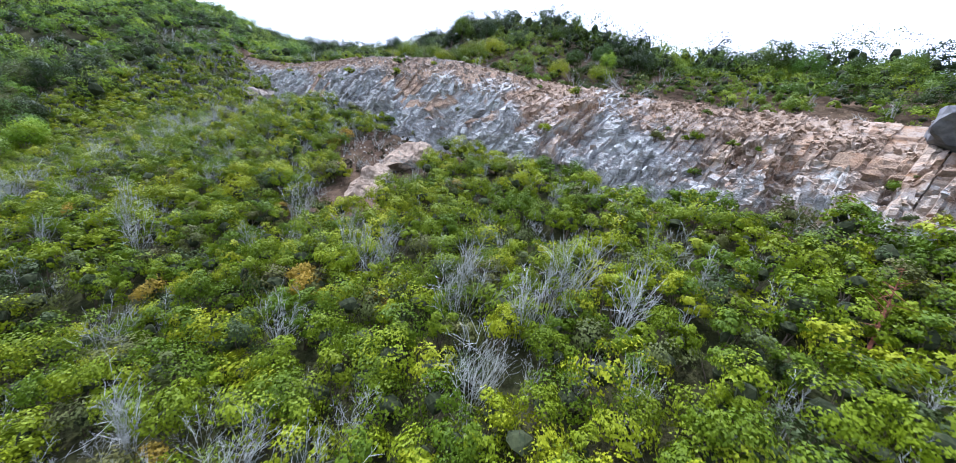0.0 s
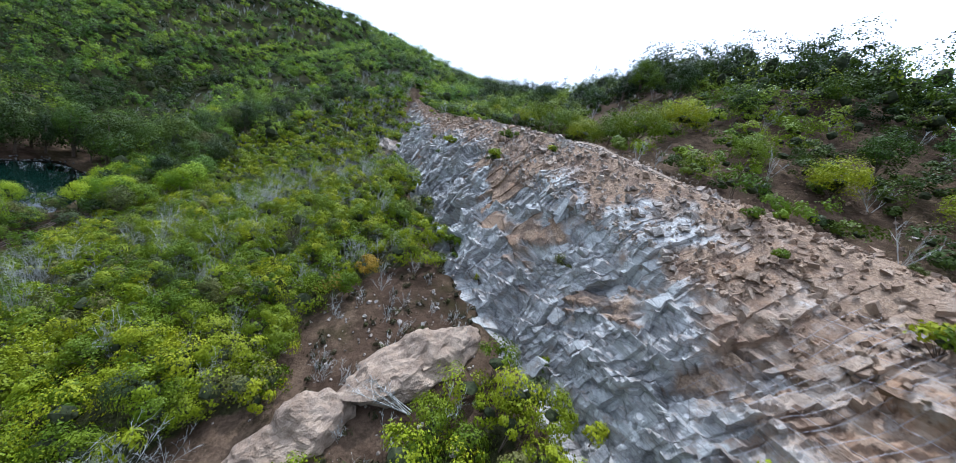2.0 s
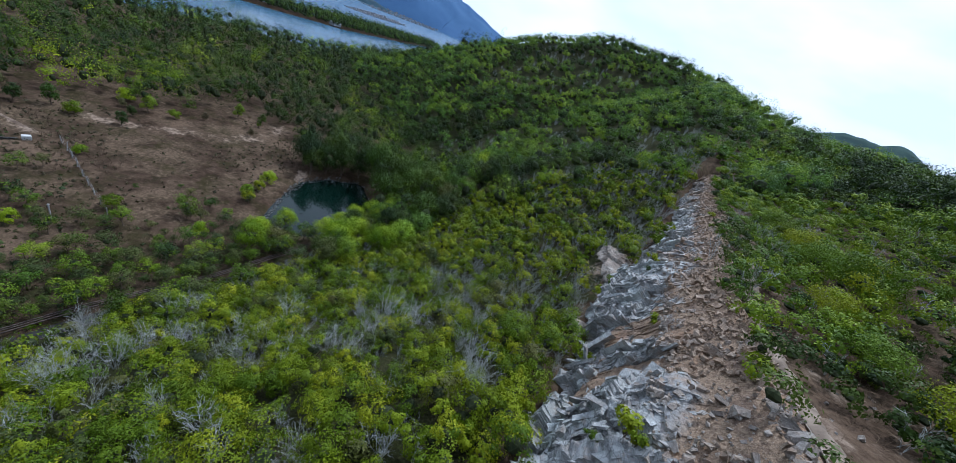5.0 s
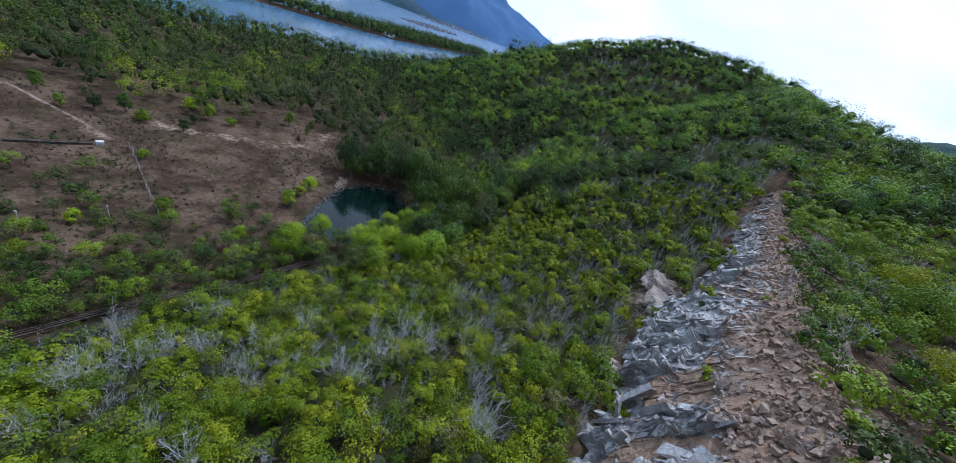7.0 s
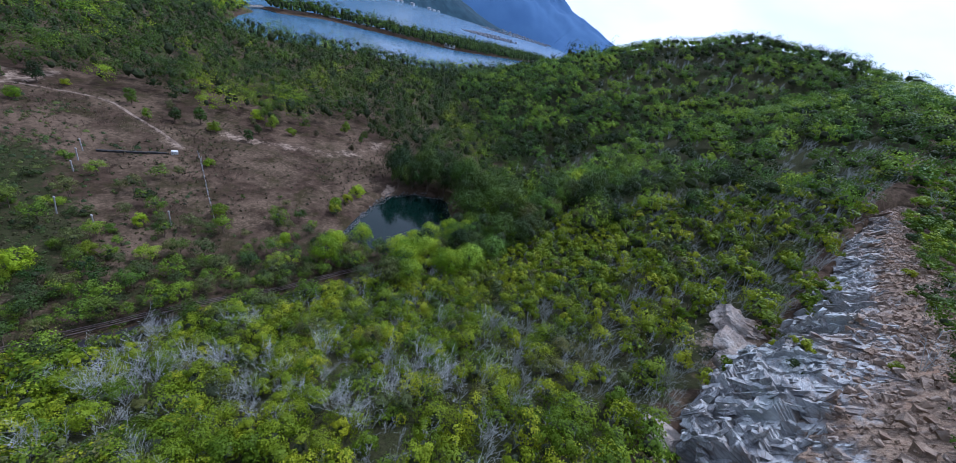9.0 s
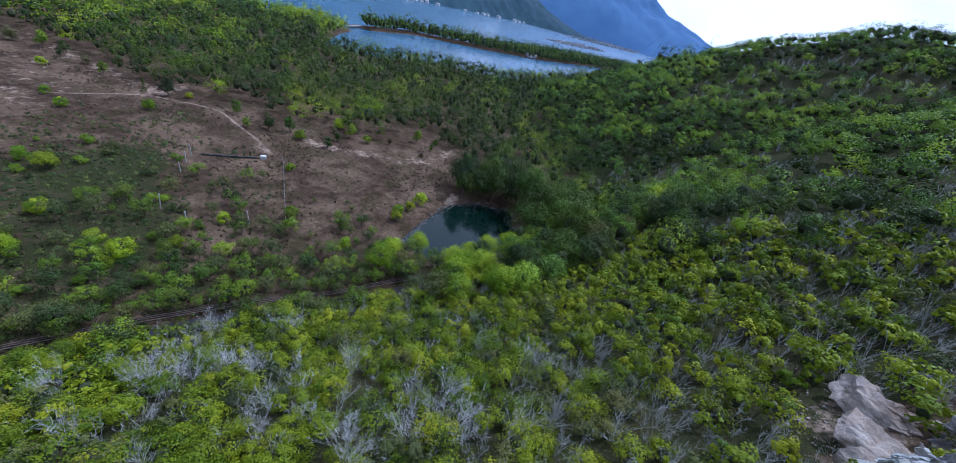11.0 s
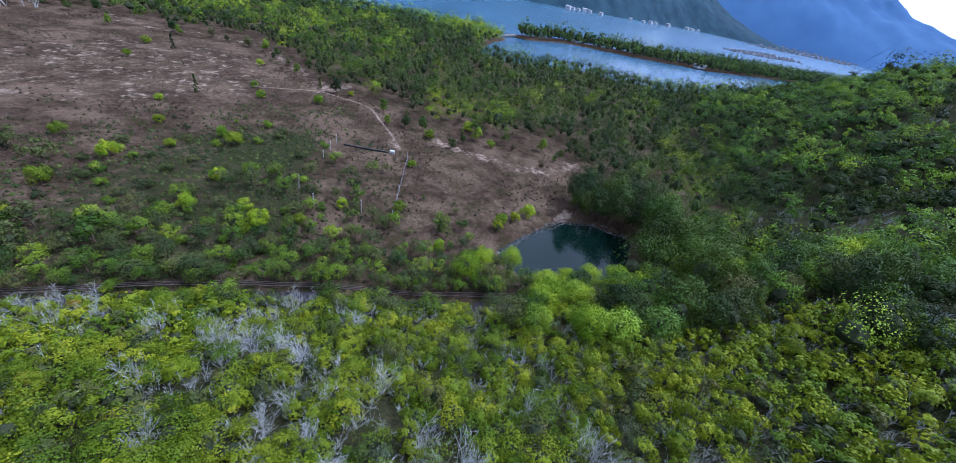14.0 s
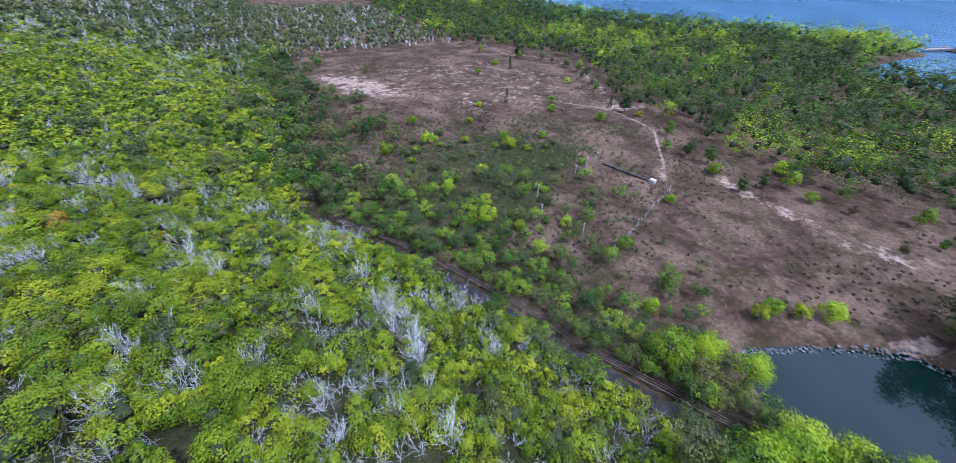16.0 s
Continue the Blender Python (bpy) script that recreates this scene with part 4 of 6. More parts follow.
def dead_plant(base, tall, rng, stems=5, twigs=6, thick=0.03, finer=2):
    """Branches of leafless shrubs standing at the given places."""
    n = len(base)
    i = np.repeat(np.arange(n), stems)
    m = len(i)
    lean = rng.normal(scale=0.33, size=(m, 3))
    lean[:, 2] = 1
    lean /= np.linalg.norm(lean, axis=1)[:, None]
    s0 = base[i] + rng.normal(scale=0.08, size=(m, 3)) * (1, 1, 0)
    ln = tall[i] * rng.uniform(0.6, 1.1, m)
    s1 = s0 + lean * ln[:, None]
    j = np.repeat(np.arange(m), twigs)
    t = rng.uniform(0.25, 0.95, len(j))
    p0 = s0[j] + (s1 - s0)[j] * t[:, None]
    w = lean[j] * 0.7 + rng.normal(scale=0.5, size=(len(j), 3)) + (0, 0, 0.3)
    w /= np.linalg.norm(w, axis=1)[:, None]
    tl = ln[j] * rng.uniform(0.16, 0.38, len(j)) * (1.15 - t * 0.6)
    p1 = p0 + w * tl[:, None]
    k = np.repeat(np.arange(len(j)), finer)
    q0 = p0[k] + (p1 - p0)[k] * rng.uniform(0.3, 0.9, len(k))[:, None]
    q1 = q0 + (w[k] + rng.normal(scale=0.5, size=(len(k), 3))) * (tl[k] * 0.42)[:, None]
    start, end = np.concatenate([s0, p0, q0]), np.concatenate([s1, p1, q1])
    rad = np.concatenate([thick * tall[i] * 0.3, np.full(len(j), thick * 0.5), np.full(len(k), thick * 0.34)])
    return spikes(start, end, rad)


rng = np.random.default_rng(11)


def grey_share(x, y):
    """How many of the shrubs are dead, by place."""
    d = along(FOOT, x, y)[0]
    r = along(DRAIN, x, y)[0]
    band = 0.42 * smooth(-24, -6, d) * smooth(-24, -38, x) + 0.12 * (1 - smooth(4, 18, r)) * (1 - smooth(-30, -18, x))
    return np.clip(0.17 - 0.08 * smooth(-16, -4, x) + band + 0.25 * smooth(0.5, 0.7, fractal(x, y, 12, 3)) + 0.25 * smooth(-30, -70, y), 0, 0.74)


def stems_for(x, y, rad, tall, rng):
    """Short stems under joined shrubs."""
    n = len(x)
    i = np.repeat(np.arange(n), 3)
    z = height(x, y)
    s = np.stack([x, y, z - 0.05], 1)[i]
    e = s + np.stack([rng.normal(scale=0.4, size=len(i)) * rad[i], rng.normal(scale=0.4, size=len(i)) * rad[i], tall[i] * 0.8], 1)
    return spikes(s, e, np.full(len(i), 0.035))


# slope below the quarry
x, y = scatter(-78, 75, -110, 118, 1.1, rng, lambda x, y: slope_mask(x, y) * 0.97 * smooth(-108, -62, y + 10 * fractal(x, y, 15)))
dead = rng.random(len(x)) < grey_share(x, y)
hot = (x > -40) & (x < 10) & (y > 6) & (y < 47)
pickable = hot & ~dead & (rng.random(len(x)) < 0.2)
chosen = np.random.default_rng(13).permutation(np.nonzero(pickable)[0])[:230]
thing_x, thing_y = x[chosen], y[chosen]
used = np.zeros(len(x), bool)
used[chosen] = True
lx, ly = x[~dead & ~used], y[~dead & ~used]
n = len(lx)
far = np.minimum(near_line([(1, 6), (-11, 36), (-26, 46), (-42, 48)], lx, ly) + 40 * (lx > 4) * (ly < lx * 0.6), 99)
rad, tall = rng.uniform(0.5, 1.4, n), rng.uniform(1.2, 2.5, n) * (1 - 0.25 * smooth(0.5, 0.8, fractal(lx, ly, 12)))
tall *= 0.75 + 0.5 * rng.random(n)
lz = height(lx, ly)
green = rng.random(n) < 0.86
for name, keep, mat, label in (("slope_shrubs", green, LEAF_SHRUB, "dense yellow-green rounded shrubs covering the slope"),
                               ("olive_shrubs", ~green, LEAF_OLIVE, "dull olive shrubs scattered over the slope")):
    bands = []
    for lo, hi, lumps, per, leaf in ((0, 12, 12, 76, 0.09), (12, 22, 11, 46, 0.12), (22, 46, 10, 26, 0.185), (46, 99.5, 7, 8, 0.32)):
        s = keep & (far >= lo) & (far < hi)
        bands.append(domes(lx[s], ly[s], lz[s], rad[s], tall[s], lumps, per, leaf, rng, 0.44, 0.5, 0.36))
    stuff(leaves_object(name, joined(bands), mat), label, "shrubs")
v, f = stems_for(lx, ly, rad, tall, rng)
stuff(mesh_object("shrub_stems", v, f, BARK), "thin brown stems beneath the slope shrubs", "stems")
dx, dy = x[dead], y[dead]
near = (dx > -46) & (dx < 8) & (dy > 4) & (dy < 56)
single_dead = np.random.default_rng(12).permutation(np.nonzero(near)[0])[:110]
others = np.setdiff1d(np.arange(len(dx)), single_dead)
B = np.stack([dx, dy, height(dx, dy) - 0.05], 1)
close = np.hypot(B[others][:, 0] + 25, B[others][:, 1] - 35) < 38
v, f = dead_plant(B[others][close], rng.uniform(1.2, 2.3, close.sum()), rng, 6, 9, 0.014, 2)
v2, f2 = dead_plant(B[others][~close], rng.uniform(1.3, 2.4, (~close).sum()), rng, 5, 7, 0.024, 1)
v, f = np.concatenate([v, v2]), np.concatenate([f, f2 + len(v)])
stuff(mesh_object("dead_shrubs", v, f, TWIG), "grey leafless shrubs among the green", "dead shrubs")


def thing(name, label, category, group=""):
    return tagged(new(name), label, category, group)


def leafy_parts(root, tall, rad, lumps, per, leaf, mat, rng, trunk=0.05, squat=0.9, low=0.35, cone=0.0):
    """Trunk with limbs, and a crown of leafy lumps, under root."""
    ang = rng.uniform(0, 6.283, lumps)
    if cone:
        rr, h = np.sqrt(rng.uniform(0.02, 0.8, lumps)), rng.uniform(low, 0.88, lumps)
    else:
        up = rng.uniform(-0.6, 1.0, lumps)
        rr, h = np.sqrt(1 - up * up) * rng.uniform(0.6, 1.05, lumps), low + (0.92 - low) * (0.5 + 0.5 * up * rng.uniform(0.7, 1.0, lumps))
    shrink = 1 - cone * (h - low) / (0.9 - low)
    C = np.stack([np.cos(ang) * rr * rad * shrink * 0.8, np.sin(ang) * rr * rad * shrink * 0.8, h * tall], 1)
    r = rad * rng.uniform(0.28, 0.46, lumps) * (0.45 + 0.55 * shrink)
    leaves = canopy(C, np.stack([r, r, r * squat], 1), per, leaf, rng, 0.5, 0, rng.uniform(0, 0.16, lumps), None if cone else 0.5 * np.stack([np.cos(ang) * rr, np.sin(ang) * rr, up], 1))
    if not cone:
        # added core, coloured like the shaded inside of the crown
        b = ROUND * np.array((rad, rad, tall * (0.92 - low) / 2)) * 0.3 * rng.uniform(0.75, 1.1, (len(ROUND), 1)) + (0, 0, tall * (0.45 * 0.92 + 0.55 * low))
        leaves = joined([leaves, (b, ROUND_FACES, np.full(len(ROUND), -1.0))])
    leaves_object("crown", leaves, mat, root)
    n = 0 if cone else min(lumps, 9)
    s = np.concatenate([[(0, 0, -0.1)], np.stack([C[:n, 0] * 0.12, C[:n, 1] * 0.12, C[:n, 2] * 0.4], 1)])
    e = np.concatenate([[(rng.normal() * 0.1 * rad, rng.normal() * 0.1 * rad, tall * 0.8)], C[:n]])
    v, f = spikes(s, e, np.concatenate([[trunk * 1.6], np.full(n, trunk * 0.6)]))
    mesh_object("trunk", v, f, BARK, root)
    return root


def plant_copies(makers, xs, ys, rng, lo=0.8, hi=1.2, group=""):
    """Copies of a few model plants at the places given; the models take the first places."""
    zs = height(xs, ys)
    for i, (px, py, pz) in enumerate(zip(xs, ys, zs)):
        k = rng.uniform(lo, hi)
        m = pose(px, py, pz - 0.03, 0, 0, rng.uniform(0, 360)) @ Matrix.Diagonal((k, k, k * rng.uniform(0.9, 1.15), 1))
        if i < len(makers):
            makers[i].matrix_basis = m
        else:
            src = makers[i % len(makers)]
            ob = copy_thing(src, Matrix.Identity(4))
            ob.matrix_basis = m


prng = np.random.default_rng(21)
models = [leafy_parts(thing("shrub", "yellow-green rounded shrub growing on the slope", "shrub", "slope shrubs"), 1.9, 0.95, 14, 120, 0.075, LEAF_SHRUB, prng, 0.03) for i in range(7)]
models.append(leafy_parts(thing("shrub", "shrub with yellowing leaves on the slope", "shrub", "slope shrubs"), 1.6, 0.8, 11, 100, 0.075, LEAF_YELLOW, prng, 0.03))
plant_copies(models[:7], thing_x[12:], thing_y[12:], prng)
plant_copies(models[7:], thing_x[:12], thing_y[:12], prng)
models = []
for i in range(6):
    v, f = dead_plant(np.zeros((1, 3)), np.array([2.2]), prng, 12, 10, 0.014, 3)
    models.append(tagged(mesh_object("dead_shrub", v, f, TWIG), "leafless grey shrub with bare twigs on the slope", "dead shrub", "dead slope shrubs"))
plant_copies(models, dx[single_dead], dy[single_dead], prng, 0.8, 1.5)


# wooded hill
def ridge_free(x, y):
    d, (zf, zt, run), s = along(FOOT, x, y)
    return (d < -1.5) | (d > run + 2.5) | (x < -71)


def hill_mask(x, y):
    h, k = along(CREST, x, y)[0], along(SPUR, x, y)[0]
    r = along(DRAIN, x, y)[0]
    near_hill = (np.minimum(np.abs(h), np.abs(k)) < 140) & ((h < 14) | (np.abs(k) < 45)) & (k > -200) & (k < 400)
    return (near_hill & (height(x, y, False) > 1.4) & (r > 0.5) & ridge_free(x, y) & ((x < -68) | (y > 96)) & (inside(COAST, x, y) > 2)) * 0.97


x, y = scatter(-250, 20, 40, 225, 2.95, rng, hill_mask)
far_side = (along(SPUR, x, y)[0] < -16) & (x > -112)
x, y = x[~far_side], y[~far_side]
bare = 0.6 * smooth(0.5, 0.66, fractal(x, y, 24, 3)) * (1 - smooth(44, 54, height(x, y, False))) > rng.random(len(x))
gx_, gy_ = x[bare], y[bare]
x, y = x[~bare], y[~bare]
n = len(x)
hz = height(x, y)
kind = fractal(x, y, 26, 3) + rng.normal(scale=0.2, size=n) + 0.2 * (1 - smooth(10, 26, hz)) - 0.12 * smooth(24, 44, hz)
hr = along(DRAIN, x, y)[0]
for name, sel, mat, label in (("hill_shrubs", kind < 0.5, LEAF_HILL, "yellow-green shrubs between the trees of the hillside"), ("hill_forest", (kind >= 0.5) & (kind < 0.68), LEAF_FOREST, "green broadleaf forest on the hillside"), ("hill_dark_trees", kind >= 0.68, LEAF_DARK, "darker trees in the hill forest")):
    close = np.hypot(x + 30, y - 50) < 68
    bands = []
    for s, lumps, per, leaf in ((sel & close, 20, 38, 0.155), (sel & ~close, 17, 16, 0.26)):
        m = s.sum()
        rad_ = rng.lognormal(0.74, 0.3, m).clip(1.0, 3.1)
        bands.append(domes(x[s], y[s], hz[s], rad_, 0.8 + rad_ * rng.uniform(1.0, 1.8, m) + 3.0 * (1 - smooth(8, 34, hr[s])) * rng.random(m), lumps, per, leaf, rng, 0.46, 0.5, 0.38))
    stuff(leaves_object(name, joined(bands), mat), label, "forest")
v, f = dead_plant(np.stack([gx_, gy_, height(gx_, gy_)], 1), rng.uniform(1.2, 2.6, len(gx_)), rng, 6, 7, 0.045, 1)
stuff(mesh_object("hill_dead_shrubs", v, f, TWIG), "grey leafless thicket on the hillside", "dead shrubs")

# forest on the flats between field and lagoon, and south of the field
FIELD = np.array([(-24, 2), (-17, -16), (-9, -46), (6, -88), (-14, -106), (-40, -118), (-69, -126), (-78, -106), (-101, -84), (-94, -42), (-101, -16), (-107, 9), (-119, 20), (-112, 30),
                  (-97, 34), (-92, 33.5), (-72, 30), (-60, 40), (-54, 31), (-36, 12)], float)


def south_flats(x, y):
    """Thin grey-green woods beyond the far end of the field."""
    return (x + 0.35 * y > -110 + 12 * fractal(x, y, 20)) & (y < -100) & (inside(FIELD, x, y) < -1.5) & (inside(COAST, x, y) > 2)


def flats_mask(x, y):
    f = inside(FIELD, x, y)
    p = inside(POND_EDGE, x, y)
    return ((f < -1.5) & ~south_flats(x, y) & (p < -2.5) & (height(x, y, False) > 0.6) & ((along(DRAIN, x, y)[0] < 1) | (x < -214)) & (x < -60 + 200 * (y < -60)) & ((x < -79) | (y < 28) | (y > 53))) * 0.97


x, y = scatter(-292, 60, -330, 110, 3.8, rng, flats_mask)
n = len(x)
kind = fractal(x, y, 30, 3) + rng.normal(scale=0.24, size=n) + 0.5 * smooth(-200, -235, x) * smooth(-30, -60, y)
tall = (6.8 * rng.lognormal(0.0, 0.28, n)).clip(3.0, 12.5)
fz = height(x, y)
for name, sel, mat, label, spire, slim in (("casuarina_forest", kind < 0.4, LEAF_DARK, "dark feathery casuarina forest on the flats", 0.4, 0.32), ("flats_forest", (kind >= 0.4) & (kind < 0.8), LEAF_FLATS, "green broadleaf trees on the flats", 0.1, 0.4),
                                           ("mangrove_trees", kind >= 0.8, LEAF_BRIGHT, "bright green mangrove trees near the shore", 0.1, 0.4)):
    away = np.hypot(x + 35, y - 50) > 130
    bands = []
    for s, lumps, per, leaf in ((sel & ~away, 18, 26, 0.21), (sel & away, 11, 14, 0.34)):
        m = s.sum()
        bands.append(domes(x[s], y[s], fz[s], tall[s] * slim * rng.uniform(0.8, 1.25, m), tall[s] * (1.0 if mat is LEAF_DARK else 0.85), lumps, per, leaf, rng, 0.52, 0.5, 0.25, spire))
    stuff(leaves_object(name, joined(bands), mat), label, "forest")

# grey-green woods on the slope to the south
x, y = scatter(-80, 110, -230, -60, 3.0, rng, lambda x, y: np.where(along(DRAIN, x, y)[0] > 1, 0.95 * smooth(-50, -95, y + 10 * fractal(x, y, 15)), 0.95 * south_flats(x, y)))
dead = rng.random(len(x)) < 0.38
m = (~dead).sum()
v = domes(x[~dead], y[~dead], height(x[~dead], y[~dead]), rng.uniform(1.2, 2.1, m), rng.uniform(2.5, 5, m), 6, 8, 0.5, rng, 0.45)
stuff(leaves_object("south_woods", v, LEAF_OLIVE), "olive green woods on the southern slope", "forest")
v, f = dead_plant(np.stack([x[dead], y[dead], height(x[dead], y[dead])], 1), rng.uniform(2.5, 4.5, dead.sum()), rng, 3, 3, 0.09, 1)
stuff(mesh_object("south_dead_trees", v, f, TWIG), "pale bare trees on the southern slope", "dead trees")


# thicket above the quarry
def plateau_mask(x, y):
    d, (zf, zt, run), _ = along(FOOT, x, y)
    up = d - run
    gap = 1 - 0.4 * smooth(0.62, 0.74, fractal(x + 31, y, 13, 3)) * (1 - smooth(16, 24, up))
    gap = gap * (1 - 0.45 * smooth(0, 8, x) * (1 - smooth(6, 9, up)))
    gap = gap * (1 - 0.85 * smooth(0.0, 0.35, oval(x, y, -7, 63, 9, 6.5, 40))) * (1 - 0.75 * smooth(-20, -14, x) * (1 - smooth(7, 11, up)) * (1 - smooth(0.52, 0.6, fractal(x, y, 5, 2))))
    near_edge = np.interp(x, (-18, -13), (-0.4, 1.3))
    return (up > near_edge) * gap * (up < 36) * ((near_line(RIDGE_PATH, x, y) > 0.9) | (x < -19)) * 0.95


x, y = scatter(-80, 62, 0, 175, 1.35, rng, plateau_mask)
n = len(x)
d, (zf, zt, run), _ = along(FOOT, x, y)
up = d - run
big = smooth(7, 20, up) * rng.random(n)
bulk = rng.uniform(0.55, 1.4, n)
dead = (rng.random(n) < 0.12) & (up < 20)
tone = fractal(x, y, 14, 3) + rng.normal(scale=0.08, size=n) + 0.2 * smooth(-24, -15, x) - 0.08
pz_ = height(x, y)
dark = tone - 0.08 * smooth(-26, -12, x) + 0.3 * smooth(12, 26, up) > 0.66
for name, sel, mat, label in (("plateau_shrubs", ~dark & ~dead & (tone < 0.54), LEAF_MIXED, "green shrubs above the quarry edge"), ("plateau_thicket", ~dark & ~dead & (tone >= 0.54), LEAF_THICKET, "deep green thicket above the quarry edge"), ("plateau_trees", dark & ~dead, LEAF_DARK, "dark trees on the rise above the quarry")):
    close = near_line(RIDGE_PATH, x, y) < 17
    bands = []
    for s, lumps, per, leaf in ((sel & close, 10, 42, 0.105), (sel & ~close, 11, 32, 0.17)):
        bands.append(domes(x[s], y[s], pz_[s], (0.8 + 0.9 * big[s]) * bulk[s], (1.3 + (4.4 if mat is LEAF_DARK else 2.6) * big[s]) * bulk[s], lumps, per, leaf, rng, 0.45, 0.5, 0.26))
    stuff(leaves_object(name, joined(bands), mat), label, "shrubs")
v, f = dead_plant(np.stack([x[dead], y[dead], height(x[dead], y[dead])], 1), rng.uniform(1.2, 2.4, dead.sum()), rng)
stuff(mesh_object("plateau_dead_shrubs", v, f, TWIG), "grey leafless shrubs above the quarry", "dead shrubs")

# single trees standing up along the rise
trng = np.random.default_rng(61)


def rise_mask(x, y):
    d, (zf, zt, run), _ = along(FOOT, x, y)
    return ((d - run > 11) & (d - run < 22)) * 0.55


x, y = scatter(-26, 52, 10, 90, 5.0, trng, rise_mask)
models = [leafy_parts(thing("tree", "dark green tree standing on the rise above the quarry", "tree", "trees on the rise"), 5.2, 2.0, 40, 120, 0.11, (LEAF_FLATS, LEAF_DARK, LEAF_FOREST)[i % 3], trng, 0.09, 0.95, 0.22) for i in range(5)]
chosen = trng.permutation(len(x))[:64]
plant_copies(models, x[chosen], y[chosen], trng, 0.6, 1.0)

# spit across the lagoon
x, y = scatter(-765, -280, -108, 165, 3.6, rng, lambda x, y: (inside(SPIT, x, y) > 1.0) * 0.97)
n = len(x)
v = domes(x, y, np.full(n, 0.4), rng.uniform(1.8, 4.0, n), (9.0 * rng.lognormal(0.0, 0.28, n)).clip(5, 15), 8, 9, 0.68, rng, 0.49)
stuff(leaves_object("spit_trees", v, LEAF_FLATS), "trees along the low spit across the lagoon", "trees")


# ---- field, pond and drain ----
FIELD_BUSHES = np.array([(-61.9, -73.9), (-57.1, -43.4), (-52.8, -31.9), (-58.9, -22.1), (-50.5, -21.6), (-51.6, -7.8), (-34.2, -17.9), (-61.4, 9.5), (-67.6, 15.9), (-80.5, 5.9),
                         (-94.7, -2.2), (-107.7, -0.7), (-104.9, 8.6), (-84.8, -30.1), (-95.9, -32), (-77.3, -45), (-39.7, -32.3), (-42.5, -22), (-29.7, -11.1), (-45, -2.5), (-54.3, 9.5),
                         (-50, 6.5), (-47.8, 6.7), (-65.2, 26.6), (-59, -18), (-75, -38), (-70, -86), (-88, -62), (-77, 29.5), (-79.5, 28.8), (-82, 30), (-85, 30.8)])
frng = np.random.default_rng(31)
models = [leafy_parts(thing("field_bush", "bright green rounded bush standing in the dry field", "bush", "field bushes"), 2.0, 1.25, 20, 110, 0.11, LEAF_BRIGHT if i % 2 else LEAF_SHRUB, frng, 0.04, 0.9, 0.05) for i in range(4)]
ex, ey = scatter(-84, -22, -38, 22, 3.6, frng, lambda x, y: (inside(FIELD, x, y) > 1) * 0.6 * smooth(0.0, 0.4, oval(x, y, -48, -6, 38, 24, 40)))
plant_copies(models, FIELD_BUSHES[:, 0], FIELD_BUSHES[:, 1], frng, 0.75, 1.35)
models = [leafy_parts(thing("scrub_bush", "low dull green bush in the dry field", "bush", "scrub bushes"), 1.5, 1.2, 15, 84, 0.11, (LEAF_SCRUB, LEAF_OLIVE, LEAF_MIXED)[i], frng, 0.04, 0.8, 0.02) for i in range(3)]
plant_copies(models, ex, ey, frng, 0.45, 1.15)


DRAIN_BANK = plain("bank_stone", (0.06, 0.058, 0.055), (0.15, 0.145, 0.135), 1.5, 0.9)


def margin_mask(x, y):
    r = along(DRAIN, x, y)[0]
    return ((r < -2.7) & (inside(POND_EDGE, x, y) < -2.5) & (x < -20)) * np.exp(-np.abs(r + 5) / 9.0) * 1.1


mx, my = scatter(-76, -18, -6, 46, 1.7, frng, margin_mask)
models = [leafy_parts(thing("drain_bush", "green leafy bush beside the drain", "bush", "bushes along the drain"), 2.6, 1.35, 15, 64, 0.11, (LEAF_FLATS, LEAF_OLIVE, LEAF_MIXED, LEAF_OLIVE, LEAF_MIXED, LEAF_THICKET)[i % 6], frng, 0.04, 0.9, 0.3) for i in range(6)]
plant_copies(models, mx, my, frng, 0.35, 1.2)
bx_, by_ = scatter(-76, -18, -6, 46, 1.9, frng, lambda x, y: (along(DRAIN, x, y)[0] > 0.6) * (along(DRAIN, x, y)[0] < 3.2) * 0.3 + (along(DRAIN, x, y)[0] < -3.0) * (along(DRAIN, x, y)[0] > -4.6) * 0.5 * (inside(POND_EDGE, x, y) < -1.5))
plant_copies([copy_thing(models[i], Matrix.Identity(4)) for i in range(3)], bx_, by_, frng, 0.8, 1.35)
mx, my = scatter(-36, 8, -96, 0, 2.3, frng, lambda x, y: np.exp(-np.abs(along(DRAIN, x, y)[0] + 2) / 7.0) * 0.95 * (sand_mark(x, y) < 0.35))
models = [leafy_parts(thing("field_edge_bush", "dull green bush at the edge of the field", "bush", "bushes at the field edge"), 2.8, 1.5, 13, 44, 0.18, (LEAF_OLIVE, LEAF_FLATS, LEAF_OLIVE)[i % 3], frng, 0.05, 0.9, 0.25) for i in range(3)]
plant_copies(models, mx, my, frng, 0.7, 1.5)

